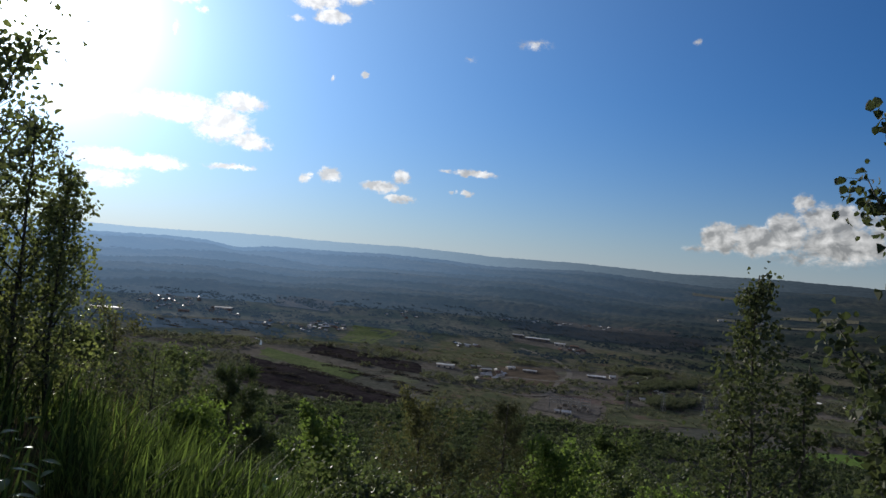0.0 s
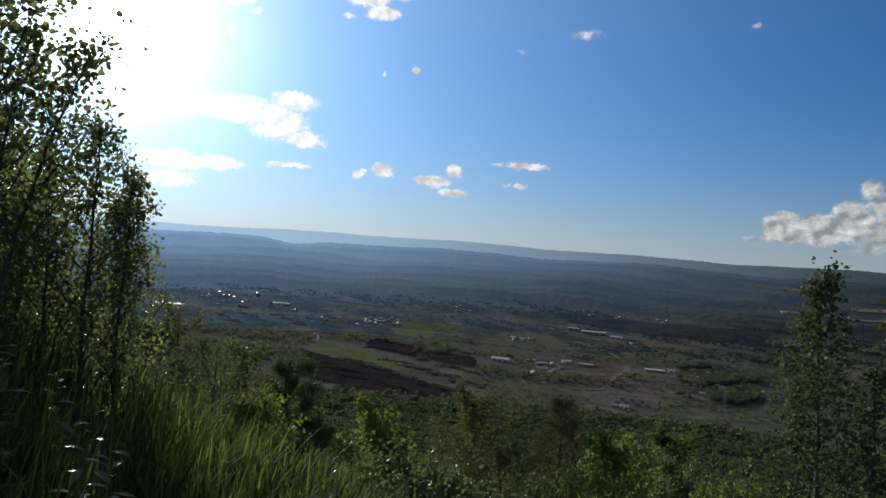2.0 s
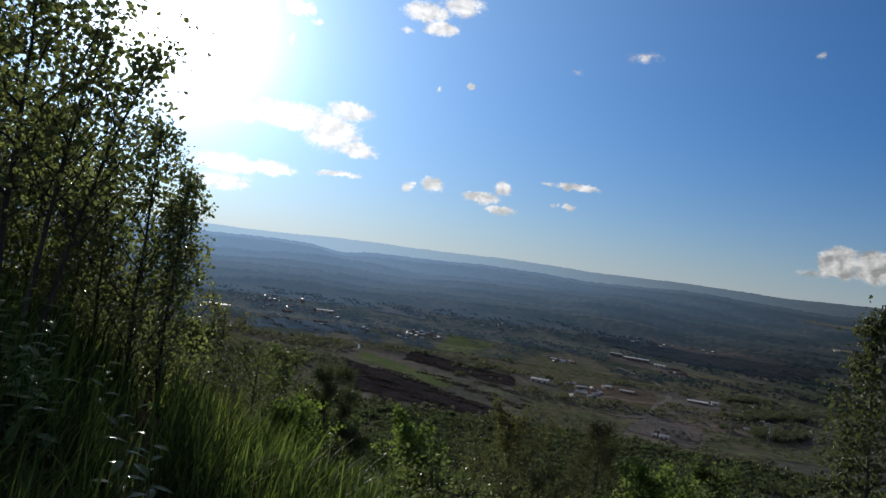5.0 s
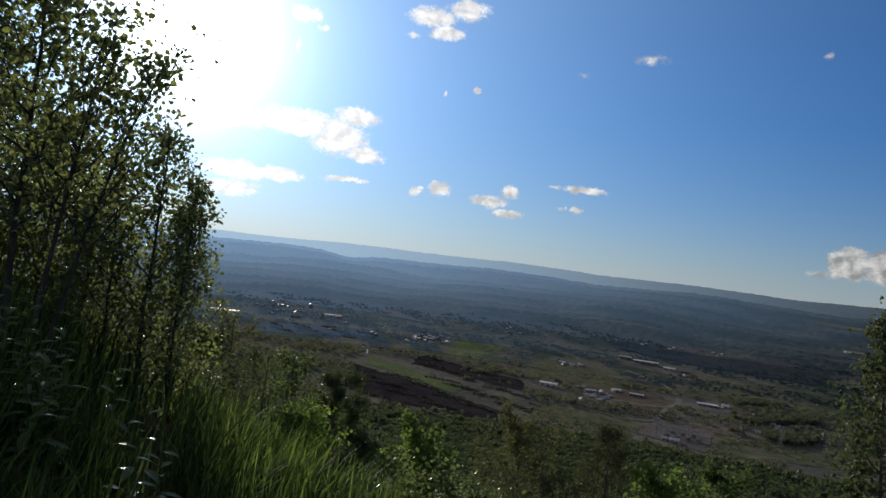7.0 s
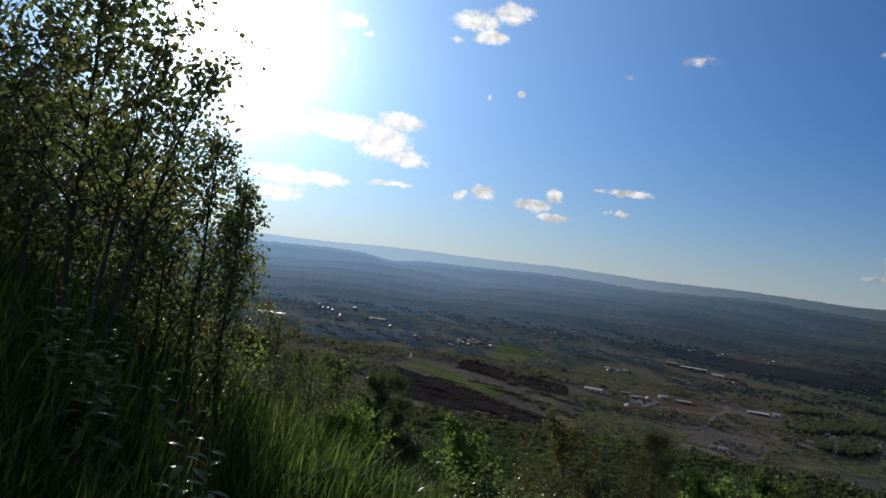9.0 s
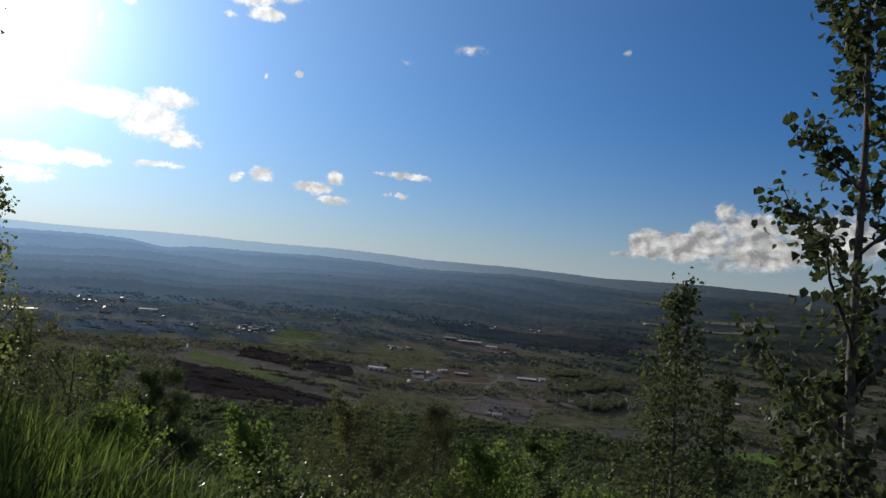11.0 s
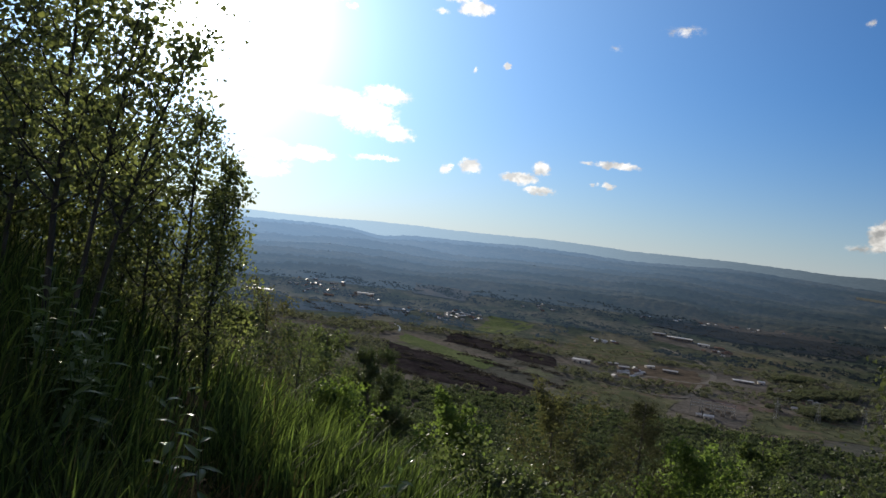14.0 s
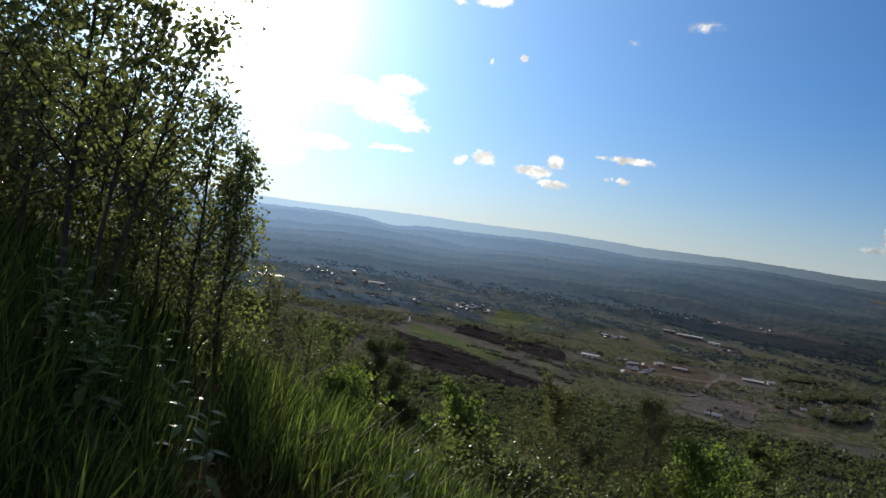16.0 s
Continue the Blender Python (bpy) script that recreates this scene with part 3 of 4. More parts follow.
VILLAGES = [(19.8, 4.75, 2.4, 0.5, 34), (16.6, 5.1, 1.6, 0.3, 16), (8.6, 5.75, 1.5, 0.32, 30), (10.2, 6.1, 1.0, 0.3, 10), (-2.6, 6.4, 0.9, 0.12, 9),
            (-6.0, 4.2, 4.0, 0.12, 12), (2.6, 4.5, 1.2, 0.15, 8), (-4.6, 8.4, 1.4, 0.35, 14), (-16.5, 8.3, 1.8, 0.7, 16),
            (-10.6, 6.0, 1.2, 0.15, 8), (-22.5, 2.75, 1.6, 0.06, 7), (-26.5, 7.4, 3.0, 1.0, 8), (-12.4, 4.15, 1.6, 0.12, 8), (13.5, 5.8, 2.2, 0.3, 8)]
for b, dip, sb, sd, count in VILLAGES:
    for k in range(count):
        kind = house_kinds[g.choice(3, p=[0.4, 0.25, 0.35])]
        fresh = "group" not in kind
        tagged(kind, group="houses of the valley")
        stand(kind, b + g.normal(0, sb * 0.55), dip + g.normal(0, sd * 0.55), g.uniform(0, 180), not fresh, 3.0 if dip < 3 else 0)


def bar(a, b, w):
    """A square bar from a to b, as vertices and faces."""
    a, b = Vector(a), Vector(b)
    q = (b - a).to_track_quat("Z", "Y").to_matrix()
    v = [tuple(p + q @ Vector((sx * w / 2, sy * w / 2, 0))) for p in (a, b) for sx, sy in ((-1, -1), (1, -1), (1, 1), (-1, 1))]
    return v, BOX


def joined(pieces):
    verts, faces = [], []
    for v, f in pieces:
        faces += [tuple(i + len(verts) for i in q) for q in f]
        verts += list(v)
    return verts, faces


def gantry():
    root = new("steel_gantry")
    for x in (-6, 6):
        mesh_object("post", *bar((x, 0, 0), (x, 0, 11), 0.7), STEEL, root)
    mesh_object("crossbeam", *bar((-7, 0, 10.5), (7, 0, 10.5), 0.8), STEEL, root)
    return tagged(root, "grey steel gantry standing in the substation yard", "gantry", "gantries of the substation")


def transformer():
    root = new("transformer")
    mesh_object("tank", box_verts(6, 4, 4), BOX, GREY_WALL, root)
    for x in (-2, 0, 2):
        mesh_object("bushing", *bar((x, 0, 4), (x, 0, 6.5), 0.5), WHITE_WALL, root)
    return tagged(root, "pale grey transformer on the gravel yard", "transformer", "transformers of the substation")


def pylon():
    root = new("pylon")
    for sx in (-1, 1):
        for sy in (-1, 1):
            mesh_object("leg", *bar((sx * 3, sy * 3, 0), (sx * 0.5, sy * 0.5, 30), 0.45), STEEL, root)
    for z in (21, 25, 29):
        mesh_object("crossarm", *bar((-6, 0, z), (6, 0, z), 0.5), STEEL, root)
    lace = []
    for k in range(5):
        z0, z1 = k * 5.0, k * 5.0 + 5
        s0, s1 = 3 - 2.5 * z0 / 30, 3 - 2.5 * z1 / 30
        for s in (-1, 1):
            lace += [bar((-s0, s * s0, z0), (s1, s * s1, z1), 0.25), bar((s0, s * s0, z0), (-s1, s * s1, z1), 0.25)]
    tagged(mesh_object("lacing", *joined(lace), STEEL, root), kind="stuff")
    return tagged(root, "grey lattice power pylon on the pasture", "pylon", "pylons of the power line")


first = gantry()
for k in range(12):
    stand(first, -9.4 - (k % 4) * 0.8, 10.05 + (k // 4) * 0.22, -8, k > 0)
first = transformer()
for k in range(7):
    stand(first, -9.9 - k * 0.36, 10.45 - (k % 2) * 0.25, -8, k > 0)
first = pylon()
for k, (b, dip) in enumerate(((-17.4, 9.7), (-20.2, 9.6), (-21.0, 8.9), (-14.8, 9.9))):
    stand(first, b, dip, 20, k > 0)


# ---- foliage ----
def unit(v):
    return v / (np.linalg.norm(v, axis=-1, keepdims=True) + 1e-9)


def leaves(name, centres, axes, length, width, mat, g, parent=None, round_leaf=False, fold=0.25, face=None):
    """Many leaves in one mesh: each has its spot, the way it points, a length and a width."""
    n = len(centres)
    length = np.broadcast_to(np.asarray(length, float), (n,))[:, None]
    width = np.broadcast_to(np.asarray(width, float), (n,))[:, None]
    a = unit(axes)
    b = unit(np.cross(a, g.normal(size=(n, 3)) if face is None else face))
    c = np.cross(a, b) * width * fold
    if round_leaf:
        k = [centres, centres + a * length * 0.28 + b * width * 0.48 + c, centres + a * length * 0.68 + b * width * 0.38 + c, centres + a * length,
             centres + a * length * 0.68 - b * width * 0.38 + c, centres + a * length * 0.28 - b * width * 0.48 + c]
    else:
        k = [centres, centres + a * length * 0.42 + b * width * 0.5 + c, centres + a * length, centres + a * length * 0.42 - b * width * 0.5 + c]
    m = len(k)
    return mesh_object(name, np.stack(k, 1).reshape(-1, 3), np.arange(n * m).reshape(n, m), mat, parent)


def tube(points, radii, sides=6):
    points, radii = np.asarray(points, float), np.asarray(radii, float)
    d = unit(np.gradient(points, axis=0))
    u = unit(np.cross(d, np.array([0.31, 0.95, 0.1])))
    v = np.cross(d, u)
    t = np.arange(sides) * 2 * np.pi / sides
    ring = points[:, None] + radii[:, None, None] * (np.cos(t)[None, :, None] * u[:, None] + np.sin(t)[None, :, None] * v[:, None])
    n = len(points)
    f = []
    for i in range(n - 1):
        for j in range(sides):
            k = (j + 1) % sides
            f.append((i * sides + j, i * sides + k, (i + 1) * sides + k, (i + 1) * sides + j))
    f.append(tuple(range((n - 1) * sides, n * sides)))
    return ring.reshape(-1, 3), f


def tree(name, x, y, height, spread, clear, count, leaf, mat, label, seed, group="", limbs=14, rise=0.9, lean=(0, 0),
         round_leaf=True, bark=None, droop=-0.25, category="tree", jitter=0.10, thick=0.012, taper=0.8, needle=False, gap=0.25, twiggy=True):
    """A young tree: bent trunk, rising limbs with side twigs, and leaves along the twigs."""
    g = np.random.RandomState(seed)
    bark = bark or BARK
    root = new(name)
    root.location = (x, y, float(land(x, y)) - 0.05)
    h = np.linspace(0, 1, 9)
    trunk = np.stack([lean[0] * height * h ** 1.6, lean[1] * height * h ** 1.6, height * h], 1)
    trunk[1:, :2] += np.cumsum(g.normal(0, height * 0.006, (8, 2)), 0)
    mesh_object("trunk", *tube(trunk, height * thick * (1 - 0.88 * h) + 0.003), bark, root, True)
    spots, ways = [], []
    per = max(1, count // (limbs * 6 + 6))
    for i in range(limbs):
        t = clear + (0.97 - clear) * ((i + g.uniform(0, 0.8)) / limbs)
        start = np.array([np.interp(t, h, trunk[:, k]) for k in range(3)])
        a = i * 2.39996 + g.uniform(-0.5, 0.5)
        s = (t - clear) / (1 - clear)
        reach = spread * (1 - s) ** taper * (0.55 + 0.45 * min(1, s * 5)) * g.uniform(0.75, 1.2) + 0.08 * spread
        up = rise * g.uniform(0.7, 1.3)
        q = np.linspace(0, 1, 6)[:, None]
        way = np.array([math.cos(a), math.sin(a), 0])
        limb = start + way * reach * q + np.array([0, 0, 1]) * reach * (up * q ** 1.3)
        limb[1:] += g.normal(0, reach * 0.03, (5, 3))
        r0 = height * thick * (1 - 0.85 * t) * 0.55 + 0.002
        branch = mesh_object("limb", *tube(limb, r0 * (1 - 0.8 * q[:, 0]), 5), bark, root, True)
        twigs = []
        for j in range(6):
            f = gap + (1 - gap) * (j + g.uniform(0, 1)) / 6
            p0 = np.array([np.interp(f, q[:, 0], limb[:, k]) for k in range(3)])
            d = unit(limb[-1] - limb[0] + g.normal(0, reach * 0.75, 3) + np.array([0, 0, 0.25 * reach]))
            ln = reach * (0.34 if j < 5 else 0.2) * g.uniform(0.6, 1.3)
            n = int(per * g.uniform(0.5, 1.5)) + 1
            twigs.append(tube([p0, p0 + d * ln * 0.5, p0 + d * ln], [0.0028, 0.0022, 0.001], 3))
            along = g.uniform(0, 1, (n, 1)) ** 0.8
            spots.append(p0 + d * ln * along + g.normal(0, 1, (n, 3)) * jitter * (0.3 + 0.7 * reach))
            ways.append((d * 0.9 if needle else d * 0.4) + g.normal(0, 0.75, (n, 3)) + np.array([0, 0, droop]))
        if twiggy:
            tagged(mesh_object("spray", *joined(twigs), bark, branch), kind="stuff")
    n = per * 4
    spots.append(trunk[-1] - np.array([0, 0, 1]) * height * 0.12 * g.uniform(0.05, 1, (n, 1)) + g.normal(0, 0.4, (n, 3)) * jitter * (0.2 + spread))
    ways.append(g.normal(0, 0.8, (n, 3)) + np.array([0, 0, droop + 0.3]))
    spots, ways = np.concatenate(spots), np.concatenate(ways)
    size = leaf * g.uniform(0.6, 1.25, len(spots))
    leaves("crown", spots, ways, size, size * (0.11 if needle else 0.82 if round_leaf else 0.5), mat, g, root, round_leaf and not needle)
    return tagged(root, label, category, group)


def spot(bearing, r):
    return -math.sin(radians(bearing)) * r, math.cos(radians(bearing)) * r


def top_height(bearing, r, lift):
    """Height that brings a tree at this bearing and distance up to `lift` degrees above the eye."""
    x, y = spot(bearing, r)
    return EYE + math.tan(radians(lift)) * r - float(land(x, y))


# aspens on the crest: bearing, distance, top in degrees, spread, bare part, leaves, leaf size
ASPENS = [
    (38.4, 5.6, 19.0, 1.10, 0.34, 3700, 0.047, 31), (44.5, 6.0, 23.0, 1.10, 0.25, 1700, 0.048, 35), (51.0, 6.4, 24.0, 1.4, 0.10, 1900, 0.048, 37),
    (41.4, 6.6, 13.0, 0.80, 0.30, 1700, 0.047, 32), (29.6, 7.6, 7.6, 0.62, 0.04, 2800, 0.045, 33), (27.4, 7.9, 4.6, 0.50, 0.03, 2300, 0.043, 34),
    (32.4, 7.9, 5.0, 0.62, 0.06, 2600, 0.045, 36), (28.2, 8.4, 2.2, 0.66, 0.02, 2600, 0.043, 38),
    (36.2, 5.5, 12.0, 0.50, 0.45, 800, 0.046, 46), (37.2, 5.3, 13.5, 0.50, 0.45, 800, 0.047, 47),
]
UNDERGROWTH = [
    (41.0, 10.0, 8.0, 1.3, 0.03, 6000, 0.054, 39), (46.0, 10.5, 8.0, 1.6, 0.03, 7000, 0.054, 40), (56.0, 8.6, 20.0, 1.6, 0.06, 6000, 0.054, 41),
    (37.0, 9.2, 6.8, 1.0, 0.02, 6400, 0.052, 42), (43.0, 8.8, 5.5, 1.0, 0.02, 5600, 0.050, 43), (33.8, 9.2, 2.6, 0.8, 0.02, 4800, 0.050, 44),
    (48.5, 8.0, 9.0, 1.2, 0.05, 5200, 0.052, 45),
]
for b, r, top, sp, clear, count, leaf, seed in ASPENS + UNDERGROWTH:
    tree("aspen", *spot(b, r), top_height(b, r, top), sp, clear, count, leaf, ASPEN,
         "young aspen with dark backlit leaves on the grassy crest" if top > 8 else "slender aspen with upright stems and glinting small leaves",
         seed, "aspens on the crest", limbs=26, rise=0.75 if seed in (31, 32, 35) else 1.3, thick=0.0075, jitter=0.13, bark=GREEN_BARK,
         lean=({46: 0.25, 47: 0.15}.get(seed, 0.02), 0), taper=1.05 if top > 12 else 0.8, gap=0.12)
# bushes and small trees below the crest
SMALL = [
    ("bush", 23.4, 10.5, -5.6, 0.85, 0.05, 3200, 0.05, BROWNISH, "thin grey-green bush with airy twigs", False, 1.3),
    ("bush", 20.6, 9.6, -8.0, 0.8, 0.05, 3200, 0.046, SHRUB, "dull green bush below the grassy crest", False, 1.0),
    ("bush", 25.4, 9.6, -6.6, 0.6, 0.03, 3600, 0.046, SHRUB, "dense green bush at the foot of the aspens", True, 1.0),
    ("bush", 36.0, 10.5, -1.5, 1.2, 0.02, 5200, 0.05, ASPEN, "dense shaded bush behind the aspen trunks", True, 0.9),
    ("bush", 40.5, 11.0, -1.0, 1.3, 0.02, 5200, 0.05, ASPEN, "dense dark bush behind the aspen trunks", True, 0.9),
    ("bush", 45.5, 11.5, -0.5, 1.4, 0.02, 5200, 0.05, ASPEN, "tall shaded bush behind the aspen trunks", True, 0.9),
    ("bush", 50.5, 11.0, 0.0, 1.5, 0.02, 5200, 0.05, ASPEN, "thick leafy bush on the crest", True, 0.9),
    ("bush", 18.3, 12.5, -7.9, 1.05, 0.06, 7000, 0.05, SHRUB, "round green bush with a pointed top", True, 1.0),
    ("bush", 17.9, 8.4, -12.3, 0.55, 0.03, 4200, 0.042, LIME, "bright yellow-green bush beside the grass", True, 0.9),
    ("young_tree", 8.8, 11.5, -12.0, 0.74, 0.08, 4600, 0.058, MAPLE, "bright green young maple on the slope", True, 1.1),
    ("young_tree", 6.4, 11.0, -14.6, 0.74, 0.08, 4400, 0.058, MAPLE, "leafy green young maple on the slope", True, 1.0),
    ("bush", 0.6, 11.0, -10.8, 0.95, 0.06, 8000, 0.055, BROWNISH, "olive brown airy shrub on the slope", False, 1.25),
    ("bush", -1.6, 10.0, -14.2, 1.0, 0.05, 4200, 0.055, BROWNISH, "olive shrub with thin upright twigs", False, 1.25),
    ("young_tree", -9.8, 10.5, -13.3, 0.8, 0.05, 6000, 0.05, MAPLE, "slim bright green sapling on the slope", True, 1.4),
    ("young_tree", -15.0, 12.0, -14.8, 1.2, 0.05, 8000, 0.052, SHRUB, "green sapling among the slope shrubs", True, 1.1),
    ("bush", 12.6, 9.6, -16.4, 0.6, 0.03, 3400, 0.05, SHRUB, "low dark green bush under the pine", True, 0.9),
    ("bush", 4.4, 8.2, -17.2, 0.9, 0.03, 4200, 0.055, SHRUB, "low green bush below the grass edge", True, 0.9),
    ("bush", -5.0, 8.2, -19.3, 0.9, 0.03, 4200, 0.055, SHRUB, "low green bush on the steep slope", True, 0.9),
    ("bush", -19.5, 9.5, -15.5, 1.0, 0.03, 6000, 0.048, MAPLE, "low bright bush on the steep slope", True, 0.9),
]
for k, (name, b, r, top, sp, clear, count, leaf, mat, label, rnd, rise) in enumerate(SMALL):
    tree(name, *spot(b, r), max(0.8, top_height(b, r, top)), sp, clear, count, leaf, mat, label, 60 + k, limbs=18, rise=rise,
         round_leaf=rnd, category="bush" if name == "bush" else "tree", jitter=0.12, taper=0.6)
# the saplings on the valley side
tree("birch_sapling", *spot(-23.9, 8.6), top_height(-23.9, 8.6, 1.2), 1.25, 0.06, 4400, 0.056, BIRCH, "slim birch sapling with a narrow top and a broad leafy foot", 91, limbs=40, rise=0.85,
     lean=(-0.03, 0), bark=BARK, taper=1.5, droop=-0.7, thick=0.008, jitter=0.17)
tree("birch_sapling", *spot(-26.4, 8.8), top_height(-26.4, 8.8, -4.6), 0.40, 0.10, 1500, 0.052, BIRCH, "short birch sapling beside a taller one", 92, limbs=18, rise=1.4, droop=-0.7, thick=0.008)
tree("birch_sapling", *spot(-21.8, 9.0), top_height(-21.8, 9.0, -8.0), 0.44, 0.10, 1400, 0.052, BIRCH, "low birch sapling on the slope", 93, limbs=16, rise=1.3, droop=-0.7, thick=0.008)
tree("aspen", *spot(-36.0, 4.8), top_height(-36.0, 4.8, 27), 0.68, 0.12, 4200, 0.060, BIRCH, "tall thin aspen close to the viewpoint", 94, limbs=26, rise=1.2, bark=BARK, droop=-0.6, thick=0.008)
tree("aspen", *spot(-33.4, 4.9), top_height(-33.4, 4.9, -2.0), 0.42, 0.05, 1700, 0.066, BIRCH, "low leafy aspen shoot by the viewpoint", 95, limbs=14, rise=0.9, bark=BARK, droop=-0.6, thick=0.008)
# pines
tree("pine", *spot(14.6, 13.5), top_height(14.6, 13.5, -8.9), 0.52, 0.52, 15000, 0.12, NEEDLES, "dark stunted pine with a bare lower trunk", 97, limbs=22, rise=0.42,
     needle=True, droop=0.25, jitter=0.075, thick=0.016, taper=0.12)
tree("pine", *spot(12.6, 12.5), top_height(12.6, 12.5, -13.2), 0.75, 0.08, 14000, 0.12, NEEDLES, "low spreading dark pine on the slope", 98, limbs=18, rise=0.35,
     needle=True, droop=0.25, jitter=0.10, taper=0.5)
tree("larch", *spot(-5.9, 11.0), top_height(-5.9, 11.0, -10.2), 1.0, 0.10, 11000, 0.09, DRY_NEEDLES, "brownish larch with thin drooping twigs", 99, limbs=44, rise=0.55,
     needle=True, droop=0.1, jitter=0.10, taper=1.0)

# young trees further down the slope, three kinds repeated
KINDS = [tree("young_tree", 0, 0, 5.2, 1.7, 0.08, 4200, 0.10, SLOPE_LEAF, "green young tree on the steep slope", 111, "young trees on the slope", twiggy=False, jitter=0.16, taper=0.6),
         tree("young_tree", 0, 0, 6.0, 1.6, 0.10, 4200, 0.10, SLOPE_LEAF, "dull green young tree on the steep slope", 112, "young trees on the slope", twiggy=False, jitter=0.16, taper=0.6),
         tree("young_tree", 0, 0, 4.4, 1.5, 0.05, 3800, 0.10, SLOPE_LEAF, "bushy young tree on the steep slope", 113, "young trees on the slope", twiggy=False, jitter=0.16, taper=0.6)]
g = np.random.RandomState(5)
for k in range(110):
    b, r = g.uniform(-38, 27), math.exp(g.uniform(math.log(19), math.log(75)))
    x, y = spot(b, r)
    m = pose(x, y, float(land(x, y)) - 0.1, 0, 0, g.uniform(0, 360))
    if k < 3:
        KINDS[k].matrix_world = m
    else:
        copy_thing(KINDS[k % 3], m)


def crowns(name, xy, heights, widths, tufts, size, mat, seed, label):
    """A wood seen from above: each crown is an uneven shell of leaf tufts over its own stem."""
    g = np.random.RandomState(seed)
    n = len(xy)
    z = land(xy[:, 0], xy[:, 1])
    d = unit(g.normal(size=(n, tufts, 3)))
    d[..., 2] = np.where(d[..., 2] < -0.35, -d[..., 2], d[..., 2])
    bumps = 1 + 0.28 * np.sin(d[..., 0] * 4 + g.uniform(0, 6, (n, 1))) * np.cos(d[..., 1] * 5 + g.uniform(0, 6, (n, 1)))
    rad = bumps * g.uniform(0.62, 1.06, (n, tufts))
    half = widths[:, None] * 0.5
    pos = np.stack([xy[:, 0, None] + d[..., 0] * rad * half, xy[:, 1, None] + d[..., 1] * rad * half,
                    z[:, None] + heights[:, None] * (0.58 + 0.42 * d[..., 2] * rad)], -1).reshape(-1, 3)
    ax = unit(d.reshape(-1, 3) * 0.5 + g.normal(0, 0.8, (n * tufts, 3)))
    ln = np.repeat(widths * size, tufts) * g.uniform(0.6, 1.3, n * tufts)
    ob = leaves(name, pos - ax * ln[:, None] * 0.5, ax, ln, ln * 0.8, mat, g, fold=0.15)
    return tagged(ob, label, "trees", kind="stuff")


def scatter(count, b0, b1, r0, r1, seed, keep=None):
    g = np.random.RandomState(seed)
    b, r = np.radians(g.uniform(b0, b1, count)), np.sqrt(g.uniform(r0 ** 2, r1 ** 2, count))
    xy = np.stack([-np.sin(b) * r, np.cos(b) * r], 1)
    return xy if keep is None else xy[keep(xy)]


g = np.random.RandomState(77)
near_w = scatter(1300, -42, 66, 60, 210, 201)
crowns("slope_woods", near_w, g.uniform(4, 9, len(near_w)), g.uniform(3, 6, len(near_w)), 170, 0.16, WOODS, 301, "dense green young woodland on the hillside")
mid_w = scatter(4600, -42, 64, 200, 520, 202)
crowns("slope_woods", mid_w, g.uniform(5, 10, len(mid_w)), g.uniform(4, 8, len(mid_w)), 70, 0.24, WOODS, 302, "green woodland running down to the valley")


def patchy(size, seed, cut):
    return lambda xy: waves(xy[:, 0], xy[:, 1], size, seed) > cut


far_w = scatter(13500, -42, 34, 500, 985, 203, patchy(150, 31, -0.6))
crowns("valley_woods", far_w, g.uniform(5, 10, len(far_w)), g.uniform(5, 9, len(far_w)), 26, 0.36, WOODS, 303, "woodland edge at the foot of the hill")
BANKS = ((-0.4, 14.8, 8.6, 11.4), (0.9, 9.6, 7.4, 8.5), (-19.8, -5.8, 4.3, 5.0), (12.6, 22, 5.8, 6.5))    # dark scrub on old banks


def on_bank(xy):
    b = np.degrees(np.arctan2(-xy[:, 0], xy[:, 1]))
    dip = np.degrees(np.arctan2(EYE - land(xy[:, 0], xy[:, 1]), np.hypot(xy[:, 0], xy[:, 1])))
    ok = np.zeros(len(xy), bool)
    for b0, b1, d0, d1 in BANKS:
        s = np.clip((b1 - b) / (b1 - b0), 0, 1)
        mid, half = (d0 + (d1 - d0) * (0.28 + 0.44 * s), (d1 - d0) * 0.27) if b1 - b0 == 15.2 else ((d0 + d1) / 2, (d1 - d0) / 2)
        half = half * np.sqrt(np.clip(4.4 * s * (1 - s), 0.02, 1))
        ok |= (b > b0) & (b < b1) & (np.abs(dip - mid) < half * (0.95 + 0.35 * waves(xy[:, 0], xy[:, 1], 160, 49)))
    return ok & (waves(xy[:, 0], xy[:, 1], 70, 47) > np.where(b > -1, 0.25, -0.35))


bank = scatter(90000, -20, 23, 950, 2300, 205, on_bank)
crowns("dark_scrub", bank, g.uniform(1.5, 3.5, len(bank)), g.uniform(3, 5, len(bank)), 11, 0.42, SCRUB, 305, "black leafless-looking scrub on old mine banks")
OPEN = []      # open land that carries no trees: bearing range, dip range
for c in ((2.7, 7.6, 5.6, 6.9), (5.8, 13.6, 7.4, 9.0), (-31.5, -18, 10.4, 12.4), (-7.9, 1, 9.4, 11), (-23.5, -13, 9.0, 11.1), (-13, -7.6, 9.4, 11.2),
          (-10.2, -3.4, 7.5, 8.8), (-14.2, -10.2, 7.5, 8.3), (-11.5, -5.8, 5.3, 6.2), (-33, -24, 8.2, 9.6), (-6, 1, 6.3, 7.8), (-1.9, 0.3, 7.9, 8.6), (1, 14, 8.6, 11.2), (-17.5, -9, 3.7, 4.9), (24, 12, 4.3, 5.0), (-13, -12, 7, 8)):
    OPEN.append(c)


